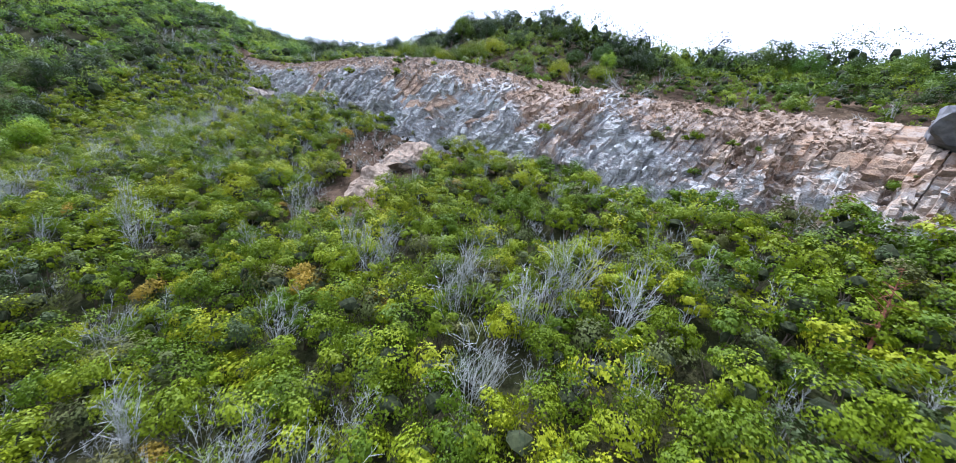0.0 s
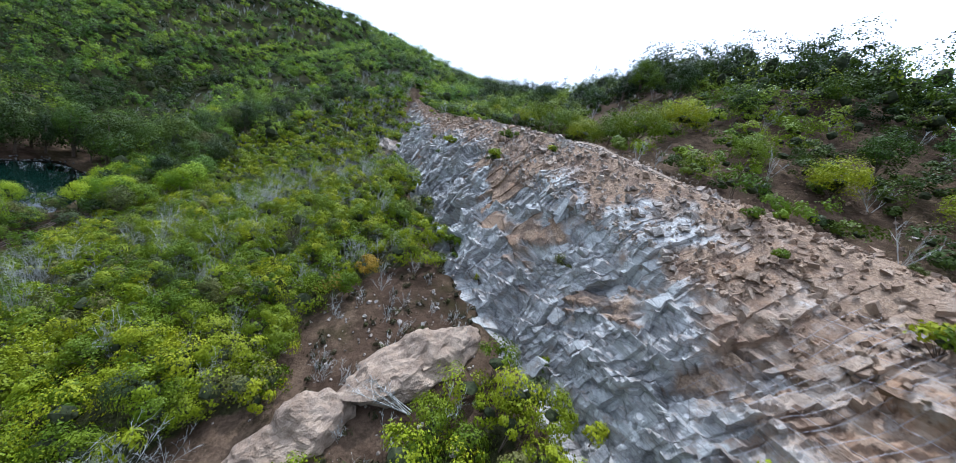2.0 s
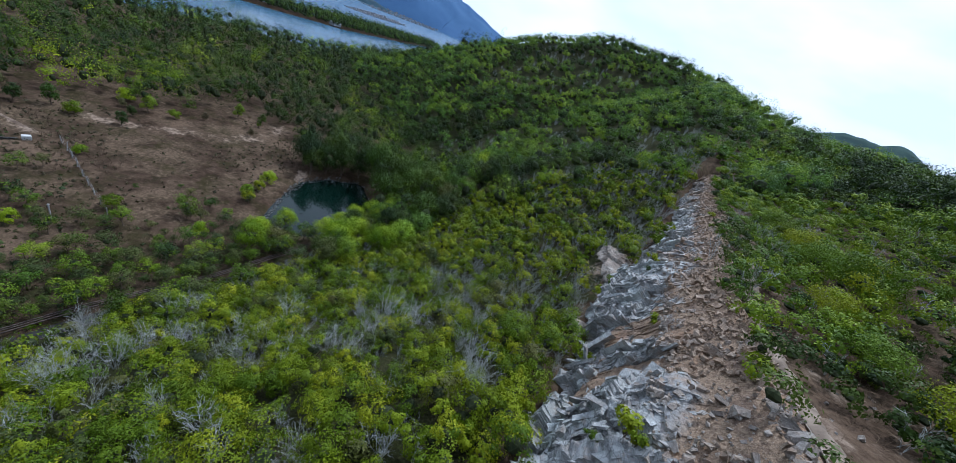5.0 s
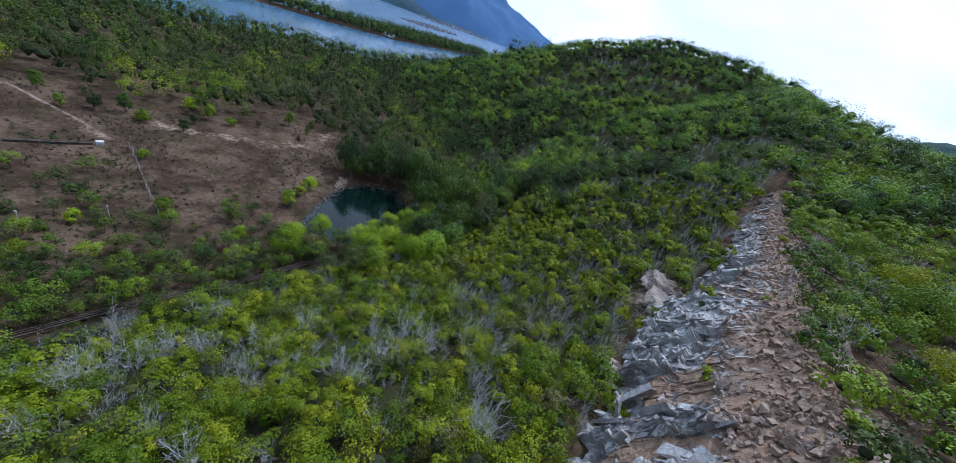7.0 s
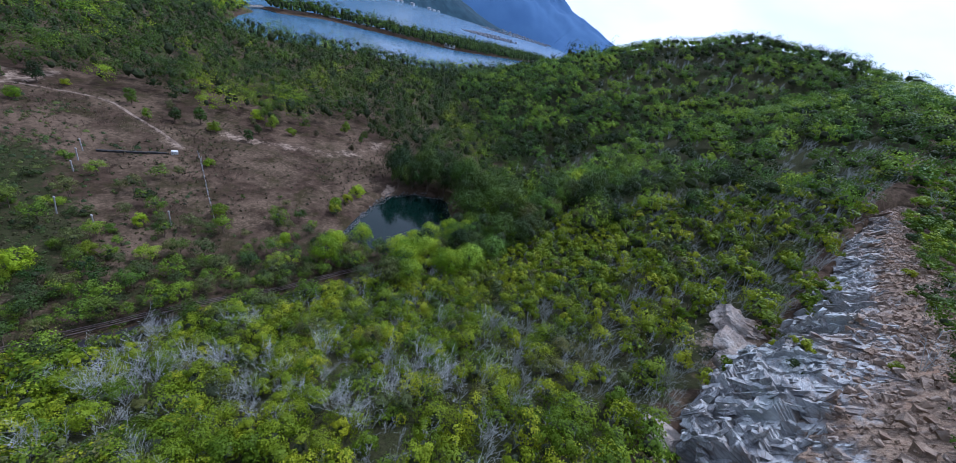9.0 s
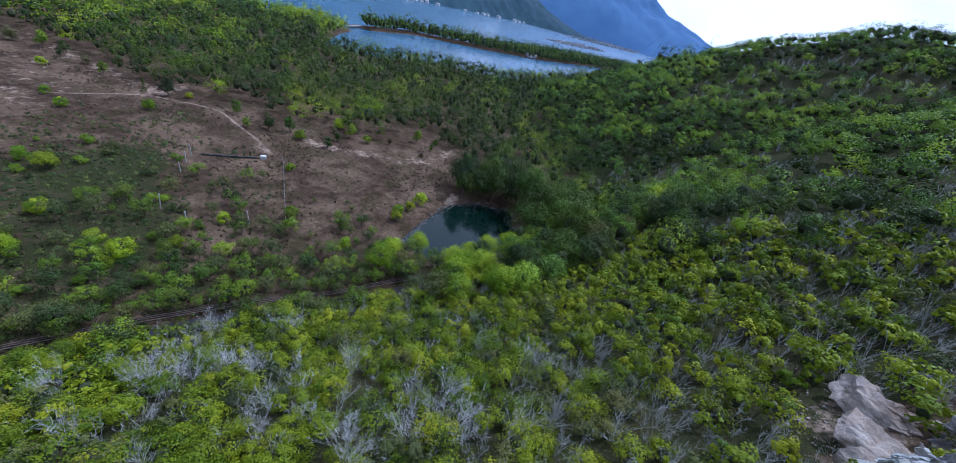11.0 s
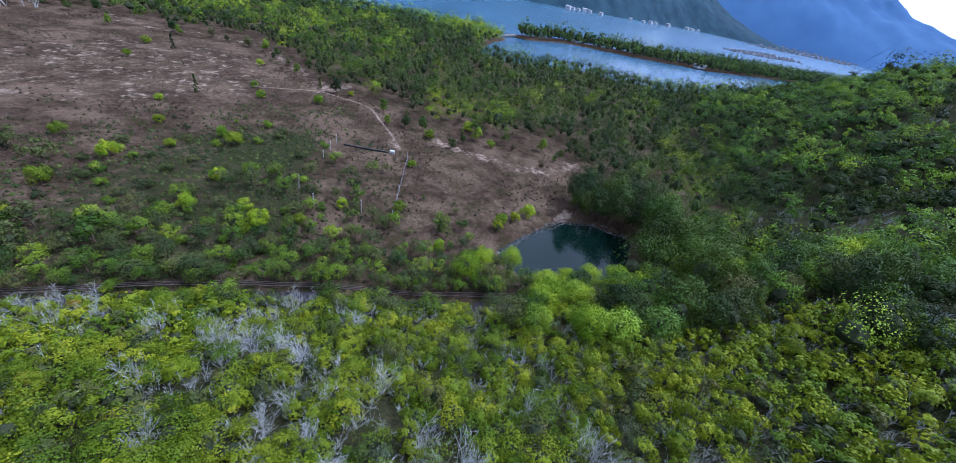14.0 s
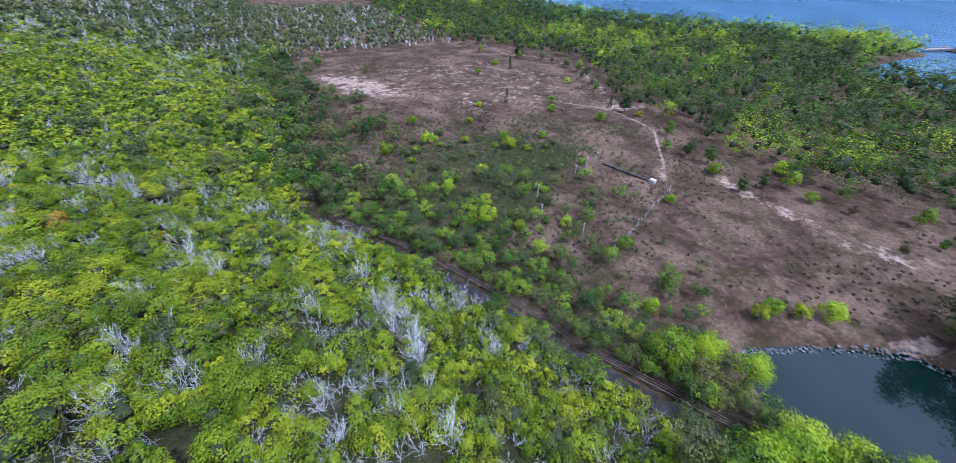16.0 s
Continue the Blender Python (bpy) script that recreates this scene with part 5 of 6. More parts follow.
# low scrub and grass tufts in the field
x, y = scatter(-88, -24, -38, 22, 0.95, frng, lambda x, y: (inside(FIELD, x, y) > 1) * np.clip(scrub_mark(x, y) * 1.1 + 0.5 * smooth(0.5, 0.7, fractal(x, y, 8)), 0, 0.85))
n = len(x)
C = np.stack([x, y, height(x, y) + 0.05], 1)
r = frng.lognormal(-0.75, 0.45, n).clip(0.2, 1.2)
stuff(leaves_object("field_scrub", canopy(C, np.stack([r, r, r * 0.7], 1), 34, 0.13, frng), LEAF_SCRUB), "low dark green scrub in the dry field", "scrub")
x, y = scatter(-118, -5, -118, 34, 0.95, frng, lambda x, y: (inside(FIELD, x, y) > 0.5) * (1 - 0.8 * smooth(0.2, 0.5, sand_mark(x, y))) * 0.85 * smooth(0.45, 0.62, fractal(x, y, 9)))
k = np.repeat(np.arange(len(x)), 6)
base = np.stack([x, y, height(x, y) - 0.02], 1)[k] + frng.normal(scale=0.14, size=(len(k), 3)) * (1, 1, 0)
v, f = spikes(base, base + frng.normal(scale=0.16, size=(len(k), 3)) * (1, 1, 0) + np.stack([0 * k, 0 * k, frng.uniform(0.25, 0.55, len(k))], 1), np.full(len(k), 0.035))
tx_, ty_ = scatter(-118, 0, -118, 34, 1.35, frng, lambda x, y: (inside(FIELD, x, y) > 1) * (1 - smooth(0.2, 0.45, sand_mark(x, y))) * smooth(0.35, 0.7, fractal(x + 40, y, 14)))
r = frng.lognormal(-1.3, 0.45, len(tx_)).clip(0.12, 0.75)
TUSSOCK = leaf_material("tussock_grass", (0.026, 0.024, 0.01), (0.07, 0.055, 0.026), (0.05, 0.06, 0.018), 0.08, 0.1, 0.3)
stuff(leaves_object("tussocks", canopy(np.stack([tx_, ty_, height(tx_, ty_) + 0.05], 1), np.stack([r, r, r * 0.9], 1), 12, 0.2, frng), TUSSOCK), "brown and olive tussocks dotted over the field", "grass")
DRY = plain("dry_grass", (0.03, 0.021, 0.013), (0.15, 0.102, 0.066), 0.22)
stuff(mesh_object("dry_grass", v, f, DRY), "tufts of brown dry grass over the field", "grass")

# trees round the pond
bright = np.array([(-66.5, 33.5), (-69, 36.6), (-62.5, 33.5), (-64.5, 44.2), (-68, 42.6), (-70.5, 44.6), (-73, 46.8), (-76.2, 49.6), (-68, 47.6), (-72.5, 50.3), (-61, 44.5), (-60.5, 49.5), (-66, 52.5), (-71, 54), (-75.5, 52.5)])
models = [leafy_parts(thing("pond_tree", "bright green leafy tree on the pond bank", "tree", "bright trees by the pond"), 5.2, 2.2, 38, 90, 0.13, LEAF_BRIGHT, frng, 0.1, 0.85, 0.32) for i in range(4)]
plant_copies(models, bright[:, 0], bright[:, 1], frng, 0.65, 1.05)
dark = np.array([(-93.2, 37.0), (-95.4, 39.8), (-96.4, 43), (-97.2, 46.8), (-95.8, 50), (-92, 51.2), (-88, 52), (-84.5, 52.6), (-99.5, 41), (-100.5, 46), (-99, 51), (-93, 55), (-88, 56.5), (-83, 57), (-79, 59), (-100, 36.5), (-96, 58), (-90, 61), (-103, 49), (-97, 35.2), (-103, 43)])
models = [leafy_parts(thing("shade_tree", "tall dark green tree overhanging the pond", "tree", "dark trees by the pond"), 7.5, 2.6, 44, 80, 0.16, LEAF_FLATS if i % 2 else LEAF_DARK, frng, 0.14, 1.15, 0.05) for i in range(3)]
plant_copies(models, dark[:, 0], dark[:, 1], frng, 0.9, 1.35)

# mixed trees along the valley floor between pond and hill
vx, vy = scatter(-116, -54, 44, 98, 3.3, frng, lambda x, y: (inside(POND_EDGE, x, y) < -3) * (1 - smooth(5.0, 9.0, near_line([(-60, 47), (-72, 56), (-86, 68), (-100, 79)], x, y))) * 0.8)
models = [leafy_parts(thing("valley_tree", "%s tree with a rounded crown on the valley floor" % hue, "tree", "trees on the valley floor"), tall_, wide_, 34, 70, 0.15, mat, frng, 0.1, 0.9, low_) for hue, mat, tall_, wide_, low_ in
          (("bright green", LEAF_BRIGHT, 5.0, 1.9, 0.25), ("yellow-green", LEAF_MIXED, 5.6, 2.1, 0.22), ("mid-green", LEAF_FOREST, 6.2, 2.2, 0.15), ("dull olive", LEAF_OLIVE, 5.4, 2.2, 0.2), ("dark green", LEAF_DARK, 6.4, 2.0, 0.1), ("yellow-green", LEAF_HILL, 4.6, 1.9, 0.25))]
plant_copies(models, vx, vy, frng, 0.75, 1.2)

# small trees straggling from the forest edge into the field
WEST_EDGE = [(-69, -124), (-78, -106), (-99, -84), (-94, -44), (-100, -16), (-106, 8), (-117, 20)]
ex, ey = scatter(-120, -55, -124, 26, 4.6, frng, lambda x, y: (inside(FIELD, x, y) > 0.5) * np.exp(-near_line(WEST_EDGE, x, y) / 5.0) * 0.75)
RUSSET = leaf_material("russet_leaf", (0.05, 0.04, 0.018), (0.1, 0.085, 0.035), (0.09, 0.1, 0.03), 0.1, 0.12, 0.4)
models = [leafy_parts(thing("edge_tree", "small %s tree at the field's wooded edge" % hue, "tree", "trees at the field edge"), 3.4, 1.25, 24, 60, 0.15, mat, frng, 0.06, 1.1, 0.03) for hue, mat in (("dark green", LEAF_DARK), ("green", LEAF_FLATS), ("dry russet", RUSSET), ("yellow-green", LEAF_MIXED))]
plant_copies(models, ex, ey, frng, 0.5, 1.25)

# a lone dark conifer and two small ones in the field
cone = leafy_parts(thing("conifer", "slim dark conifer standing alone in the field", "tree", "field conifers"), 4.6, 0.85, 26, 46, 0.16, LEAF_DARK, frng, 0.07, 1.0, 0.06, 0.95)
plant_copies([cone], np.array([-64.8, -74, -92]), np.array([-45.5, -80, -40]), frng, 0.7, 1.0)
cone.matrix_basis = pose(-64.8, -45.5, 0.95)

# stones lining the pond bank
bank = thing("pond_bank", "row of grey stones lining the pond edge", "bank")
shapes = []
for i in range(8):
    v, f = block_mesh(np.zeros((1, 3)), np.ones((1, 3)), np.eye(3)[None], frng, 0.26)
    me = bpy.data.meshes.new("stone")
    me.from_pydata(v.tolist(), [], f.tolist())
    me.materials.append(DRAIN_BANK)
    shapes.append(me)
ring = np.concatenate([POND_EDGE, POND_EDGE[:1]])
lens = np.concatenate([[0], np.cumsum(np.hypot(*np.diff(ring, axis=0).T))])
for i in range(290):
    s = frng.uniform(0, lens[4] if i < 240 else lens[-1])
    px, py = np.interp(s, lens, ring[:, 0]), np.interp(s, lens, ring[:, 1])
    out = np.array((px, py)) - POND_EDGE.mean(0)
    out = out / np.hypot(*out) * frng.uniform(-0.25, 0.9)
    k = frng.uniform(0.1, 0.3)
    ob = new("stone", shapes[i % 8])
    ob.parent = bank
    ob.matrix_basis = pose(px + out[0], py + out[1], float(np.clip(height(np.array(px + out[0]), np.array(py + out[1])), 0.3, 1.0)) + 0.05, frng.uniform(0, 40), frng.uniform(0, 40), frng.uniform(0, 360)) @ Matrix.Diagonal((k, k * 0.8, k * 0.7, 1))


def offset_line(line, off, step=1.0):
    """Points along a line, shifted to its right side by off."""
    L = np.array(line, float)[:, :2]
    acc = np.concatenate([[0], np.cumsum(np.hypot(*np.diff(L, axis=0).T))])
    s = np.arange(0, acc[-1], step)
    x, y = (sum(np.interp(np.clip(s + o, 0, acc[-1]), acc, L[:, i]) for o in (-2, -1, 0, 1, 2)) / 5 for i in (0, 1))
    tx, ty = np.gradient(x), np.gradient(y)
    n = np.hypot(tx, ty)
    return x + ty / n * off, y - tx / n * off


def tube(name, pts, radius, material, sides=6):
    """A round tube through points."""
    p = np.asarray(pts, float)
    t = np.gradient(p, axis=0)
    t /= np.linalg.norm(t, axis=1)[:, None]
    a = np.cross(t, (0.02, 0.03, 1.0))
    a /= np.linalg.norm(a, axis=1)[:, None]
    b = np.cross(t, a)
    ang = np.linspace(0, 2 * np.pi, sides, endpoint=False)
    v = p[:, None] + radius * (np.cos(ang)[None, :, None] * a[:, None] + np.sin(ang)[None, :, None] * b[:, None])
    i = np.arange(len(p) * sides).reshape(len(p), sides)
    j = np.roll(i, -1, 1)
    f = np.stack([i[:-1], j[:-1], j[1:], i[1:]], -1).reshape(-1, 4)
    return mesh_object(name, v.reshape(-1, 3), f, material, flat=False)


DRAIN_RUN = DRAIN[5:11]
ox, oy = offset_line(DRAIN_RUN, -1.2)
wide = 0.75
wx, wy = offset_line(DRAIN_RUN, -1.2 - wide), offset_line(DRAIN_RUN, -1.2 + wide)
v = np.stack([np.stack([wx[0], wx[1], np.full(len(wx[0]), 0.62)], 1), np.stack([wy[0], wy[1], np.full(len(wy[0]), 0.62)], 1)], 1)
MUD = plain("black_mud", (0.012, 0.011, 0.012), (0.03, 0.027, 0.026), 1.2, 0.35)
drain = tagged(mesh_object("water_drain", v.reshape(-1, 3), grid_faces(len(v), 2), MUD, flat=False), "black muddy water standing in the drain", "drain", kind="structure")
for off, up, rad in ((-2.35, 0.22, 0.06), (-2.6, 0.26, 0.05), (-2.9, 0.22, 0.06), (-0.1, 0.2, 0.05)):
    px, py = offset_line(DRAIN_RUN, off, 0.8)
    pz = np.maximum(height(px, py), 0.95) + up + 0.05 * np.sin(px * 0.7)
    tagged(tube("pipe", np.stack([px, py, pz], 1), rad, RUST), "long dark pipe lying beside the drain", "pipe", "drain pipes")


def post(label, tall, material, lamp=False):
    root = thing("fence_post", label, "post", "field posts")
    bm = bmesh.new()
    bmesh.ops.create_cone(bm, cap_ends=True, segments=8, radius1=0.09, radius2=0.07, depth=tall, matrix=Matrix.Translation((0, 0, tall / 2)))
    part("shaft", bm, material, root)
    bm = bmesh.new()
    bmesh.ops.create_cone(bm, cap_ends=True, segments=8, radius1=0.13, radius2=0.1, depth=0.12, matrix=Matrix.Translation((0, 0, tall + 0.05)))
    part("cap", bm, CONCRETE, root, "pale cap")
    return root


POSTS = [(-59.5, 0.9, 2.4), (-58.6, 6.3, 2.0), (-62.9, 12.3, 2.2), (-74.7, -9.8, 2.0), (-71.9, -7.9, 2.0), (-68.8, -5.7, 1.8)]
first = post("grey concrete fence post standing in the field", 2.0, CONCRETE)
for i, (px, py, tall) in enumerate(POSTS):
    m = pose(px, py, 0.9, frng.uniform(-4, 4), frng.uniform(-4, 4), frng.uniform(0, 90)) @ Matrix.Diagonal((1, 1, tall / 2.0, 1))
    ob = first if i == 0 else copy_thing(first, Matrix.Identity(4))
    ob.matrix_basis = m

# sagging wire fence running from the wall towards the pond
fence = thing("wire_fence", "old wire fence with leaning grey posts across the field", "fence")
tops = []
for i in range(9):
    t = i / 8
    px, py = -82.8 + 16.8 * t, 2.6 + 13.5 * t
    tall = frng.uniform(1.0, 1.5)
    bm = bmesh.new()
    bmesh.ops.create_cone(bm, cap_ends=True, segments=6, radius1=0.07, radius2=0.055, depth=tall, matrix=Matrix.Translation((0, 0, tall / 2)))
    ob = part("post", bm, CONCRETE, fence)
    ob.matrix_basis = pose(px, py, float(height(np.array(px), np.array(py))) - 0.05, frng.uniform(-9, 9), frng.uniform(-9, 9), 0)
    tops.append((px, py, float(height(np.array(px), np.array(py))) + tall))
for drop in (0.12, 0.45, 0.8):
    pts = [np.array(a) + (np.array(b) - np.array(a)) * w - (0, 0, drop + 0.3 * w * (1 - w)) for a, b in zip(tops[:-1], tops[1:]) for w in (0, 0.25, 0.5, 0.75)]
    tube("wire", pts, 0.01, STEEL, 3).parent = fence

# low wall with a white block at its end
WALL_STONE = plain("mossy_wall_stone", (0.02, 0.02, 0.018), (0.06, 0.056, 0.05), 2.5, 0.95, bump=0.03)
wall = thing("low_wall", "low dark stone wall crossing the field", "wall")
for i in range(13):
    t = (i + 0.5) / 13
    bm = bmesh.new()
    bmesh.ops.create_cube(bm, size=1.0, matrix=Matrix.Diagonal((0.82, frng.uniform(0.26, 0.36), frng.uniform(0.32, 0.46), 1)))
    for vert in bm.verts:
        vert.co += Vector(frng.uniform(-0.05, 0.05, 3))
    ob = part("stone", bm, WALL_STONE, wall)
    ob.matrix_basis = pose(-75.7 - 5.2 * t, -8.6 + 7.2 * t, 1.08, 0, 0, 126 + frng.uniform(-6, 6))
bm = bmesh.new()
bmesh.ops.create_cube(bm, size=1.0, matrix=Matrix.Diagonal((1.0, 0.7, 0.7, 1)))
bmesh.ops.bevel(bm, geom=bm.edges[:], offset=0.05, segments=2, affect="EDGES")
block = tagged(part("concrete_block", bm, plain("white_concrete", (0.36, 0.36, 0.34), (0.55, 0.55, 0.53), 4.0), None), "pale concrete block at the end of the low wall", "block")
block.matrix_basis = pose(-81.5, -0.7, 1.3, 0, 0, 126)


# ---- rocks below and on the quarry ----
def boulder(name, label, length, width, tall, material, seed, detail=4):
    """A faceted boulder: a cut sphere with flat breaks."""
    bm = bmesh.new()
    bmesh.ops.create_icosphere(bm, subdivisions=detail, radius=1.0)
    r = random.Random(seed)
    planes = [(Vector((r.gauss(0, 1), r.gauss(0, 1), r.gauss(0, 0.8))).normalized(), r.uniform(0.5, 0.85)) for i in range(16)]
    for vert in bm.verts:
        for n, d in planes:
            over = vert.co.dot(n) - d
            if over > 0:
                vert.co -= n * over
        vert.co *= 1 + 0.16 * (noise.fractal(vert.co * 2.2 + Vector((seed, 0, 0)), 1.0, 2.0, 4))
        vert.co = Vector((vert.co.x * length, vert.co.y * width, vert.co.z * tall))
    return tagged(part(name, bm, material, None), label, "boulder")


def outcrop(label, spot, yaw, tilt, length, width, tall, seed, mat):
    """Bedded rock breaking the ground: many overlapping angular slabs in one mass."""
    r = np.random.default_rng(seed)
    n = int(22 + length * width * 2.4)
    root = thing("outcrop", label, "rock outcrop")
    root.matrix_basis = pose(spot[0], spot[1], float(height(np.array(spot[0]), np.array(spot[1]))) + spot[2], tilt[0], tilt[1], yaw)
    bm = bmesh.new()
    bmesh.ops.create_icosphere(bm, subdivisions=5, radius=1.0)
    cuts = [(Vector(r.normal(size=3) * (1, 1, 1.3)).normalized(), r.uniform(0.55, 0.9)) for i in range(22)]
    for vert in bm.verts:
        for cut, depth in cuts:
            over = vert.co.dot(cut) - depth
            if over > 0:
                vert.co -= cut * over
        p = Vector((vert.co.x * length, vert.co.y * width, vert.co.z * tall)) * 1.1
        step_ = noise.fractal(p * 0.9 + Vector((seed, 0, 0)), 1.0, 2.0, 4) * 0.3 + abs(noise.noise(p * 2.3)) * 0.22
        vert.co = p + vert.co.normalized() * step_
    part("mass", bm, mat, root)
    for i in range(n // 3):
        q = r.normal(size=3)
        q = q / np.linalg.norm(q) * r.random() ** 0.45 * np.array((length, width, tall * 0.7))
        size = r.lognormal(-0.6, 0.4) * (0.34 * width + 0.2) * np.array((r.uniform(0.9, 1.5), r.uniform(0.7, 1.2), r.uniform(0.35, 0.7)))
        ob = new("slab", SLABS[mat][i % 10])
        ob.parent = root
        ob.matrix_basis = pose(*q, *r.normal(scale=8, size=3)) @ Matrix.Diagonal((*size, 1))
    return root


SLABS = {PALE_ROCK: [], TAN_ROCK: []}
for mat, shapes in SLABS.items():
    for i in range(10):
        v, f = block_mesh(np.zeros((1, 3)), np.ones((1, 3)), np.eye(3)[None], rock_rng, 0.3)
        me = bpy.data.meshes.new("slab")
        me.from_pydata(v.tolist(), [], f.tolist())
        me.materials.append(mat)
        shapes.append(me)
outcrop("long tan outcrop of bedded rock in the gully", (-6.8, 35.0, 0.35), 66, (12, -28), 3.4, 1.7, 0.9, 1, TAN_ROCK)
outcrop("lower tan outcrop of broken rock in the gully", (-8.3, 31.2, 0.35), 66, (8, -27), 2.9, 1.4, 0.8, 2, TAN_ROCK)
outcrop("low pale outcrop at the foot of the ridge", (-42.6, 72.6, 0.35), 40, (10, -6), 2.8, 1.6, 0.7, 3, PALE_ROCK)
outcrop("flat pale outcrop beside the ridge foot", (-39.6, 70.3, 0.3), 55, (10, 4), 1.9, 1.3, 0.6, 4, PALE_ROCK)
for px, py, pz, rot, size, mat, label in (
        (-37.6, 68.9, 0.4, (0, 0, 40), (1.5, 1.1, 1.1), PALE_ROCK, "rounded pale boulder at the foot of the quarry"),
        (-31.8, 61.6, 0.2, (0, 10, 60), (1.6, 1.1, 0.8), PALE_ROCK, "flat grey boulder below the ridge"),
        (27.5, 22.5, 0.5, (0, 8, 20), (3.0, 2.0, 1.5), DARK_ROCK, "dark grey rounded boulder on the quarry top"),
        (33.0, 17.0, 0.4, (0, -5, 60), (2.6, 1.8, 1.6), DARK_ROCK, "dark grey boulder half sunk in the slope")):
    ob = boulder("boulder", label, *size, mat, int(abs(px * 7)), 3)
    ob.matrix_basis = pose(px, py, float(height(np.array(px), np.array(py))) + pz, *rot)

# scree in the gully
grng = np.random.default_rng(41)
gx_ = np.concatenate([grng.normal(-8.0, 3.0, 260), grng.normal(-40.5, 2.4, 400)])
gy_ = np.concatenate([grng.normal(36.5, 3.2, 260), grng.normal(70.5, 1.9, 400)])
ok = along(FOOT, gx_, gy_)[0] < 0
gx_, gy_ = gx_[ok], gy_[ok]
sz = grng.lognormal(-2.6, 0.5, len(gx_)).clip(0.04, 0.35)
v, f = block_mesh(np.stack([gx_, gy_, height(gx_, gy_) + sz * 0.2], 1), sz[:, None] * grng.uniform(0.6, 1.3, (len(sz), 3)), np.linalg.qr(grng.normal(size=(len(sz), 3, 3)))[0], grng)
stuff(mesh_object("scree", v, f, RUBBLE), "loose stones in the gully under the quarry face", "scree")

n = 90
hx, hy = grng.uniform(-16, 6, n), grng.uniform(31, 44, n)
ok = (along(FOOT, hx, hy)[0] < -0.3) & (along(FOOT, hx, hy)[0] > -9)
hx, hy = hx[ok], hy[ok]
v, f = dead_plant(np.stack([hx, hy, height(hx, hy) - 0.03], 1), grng.uniform(0.6, 1.5, len(hx)), grng, 6, 6, 0.02, 2)
stuff(mesh_object("gully_twigs", v, f, TWIG), "grey dry twigs in the gully under the face", "dead shrubs")
hx, hy = grng.uniform(-18, 12, 500), grng.uniform(26, 46, 500)
d = along(FOOT, hx, hy)[0]
ok = (d < -0.2) & (d > -8) & (np.hypot(hx + 8.2, hy - 37.4) < 7.5)
hx, hy = hx[ok], hy[ok]
r = grng.uniform(0.12, 0.4, len(hx))
stuff(leaves_object("gully_grass", canopy(np.stack([hx, hy, height(hx, hy) + 0.05], 1), np.stack([r, r, r], 1), 24, 0.12, grng), TUSSOCK), "brown dry grass in the gully", "grass")

# plants rooted in the rock
pick = np.concatenate([grng.choice(np.nonzero((FV > 0.1) & (FV < 1.3) & (FP[:, 0] < 26) & (FP[:, 0] > -50))[0], 46),
                       grng.choice(np.nonzero((np.abs(FV) < 0.05) & (FP[:, 0] < 26) & (FP[:, 0] > -50))[0], 50)])
models = [leafy_parts(thing("rock_shrub", "small green shrub rooted in the rock face", "shrub", "shrubs on the rock"), 1.1, 0.6, 8, 50, 0.1, LEAF_SHRUB if i else LEAF_OLIVE, grng, 0.025) for i in range(3)]
for i, j in enumerate(pick):
    ob = models[i] if i < 3 else copy_thing(models[i % 3], Matrix.Identity(4))
    k = grng.uniform(0.5, 1.3)
    ob.matrix_basis = pose(*(FP[j] - FN[j] * 0.1), grng.uniform(-15, 15), grng.uniform(-15, 15), grng.uniform(0, 360)) @ Matrix.Diagonal((k, k, k, 1))

# large bushes beside the ridge path
RIDGE_BUSHES = np.array([(-7.4, 52.6), (-5.6, 53.6), (-8.8, 54.8), (-3.8, 53.2), (-10.4, 56.6), (-1.2, 55.6), (-16.5, 62.5), (-20.5, 66), (-13.5, 60.2), (-24.5, 69.5), (-30, 76.5), (-34.5, 82), (-26, 73.5), (3.5, 52), (7.5, 49.5), (-39, 86), (-44, 91.5), (12, 46.8)])
models = [leafy_parts(thing("ridge_bush", "large spreading green bush beside the ridge path", "bush", "bushes by the ridge path"), 2.5, 1.9, 34, 130, 0.085, LEAF_MIXED if i == 1 else LEAF_SHRUB, grng, 0.05, 0.9, 0.15) for i in range(3)]
plant_copies(models, RIDGE_BUSHES[:, 0], RIDGE_BUSHES[:, 1], grng, 0.7, 1.25)

# wire net over part of the face
net = thing("wire_net", "grey wire rockfall net draped over the face", "net")
P3 = (FP + FN * 0.2).reshape(FU, FW, 3)
rows_ = np.nonzero((P3[:, 50, 0] > 3.2) & (P3[:, 50, 0] < 9.0))[0]
lines = [P3[i, 6:88:2] for i in rows_[::4]] + [P3[rows_[0]:rows_[-1]:2, j] for j in range(8, 88, 5)]
for n_line, pts in enumerate(lines):
    k = np.ones(5) / 5
    soft_line = np.stack([np.convolve(np.pad(pts[:, q], 2, mode="edge"), k, mode="valid") for q in range(3)], 1)
    ob = tube("wire", soft_line, 0.006, STEEL, 3)
    ob.parent = net

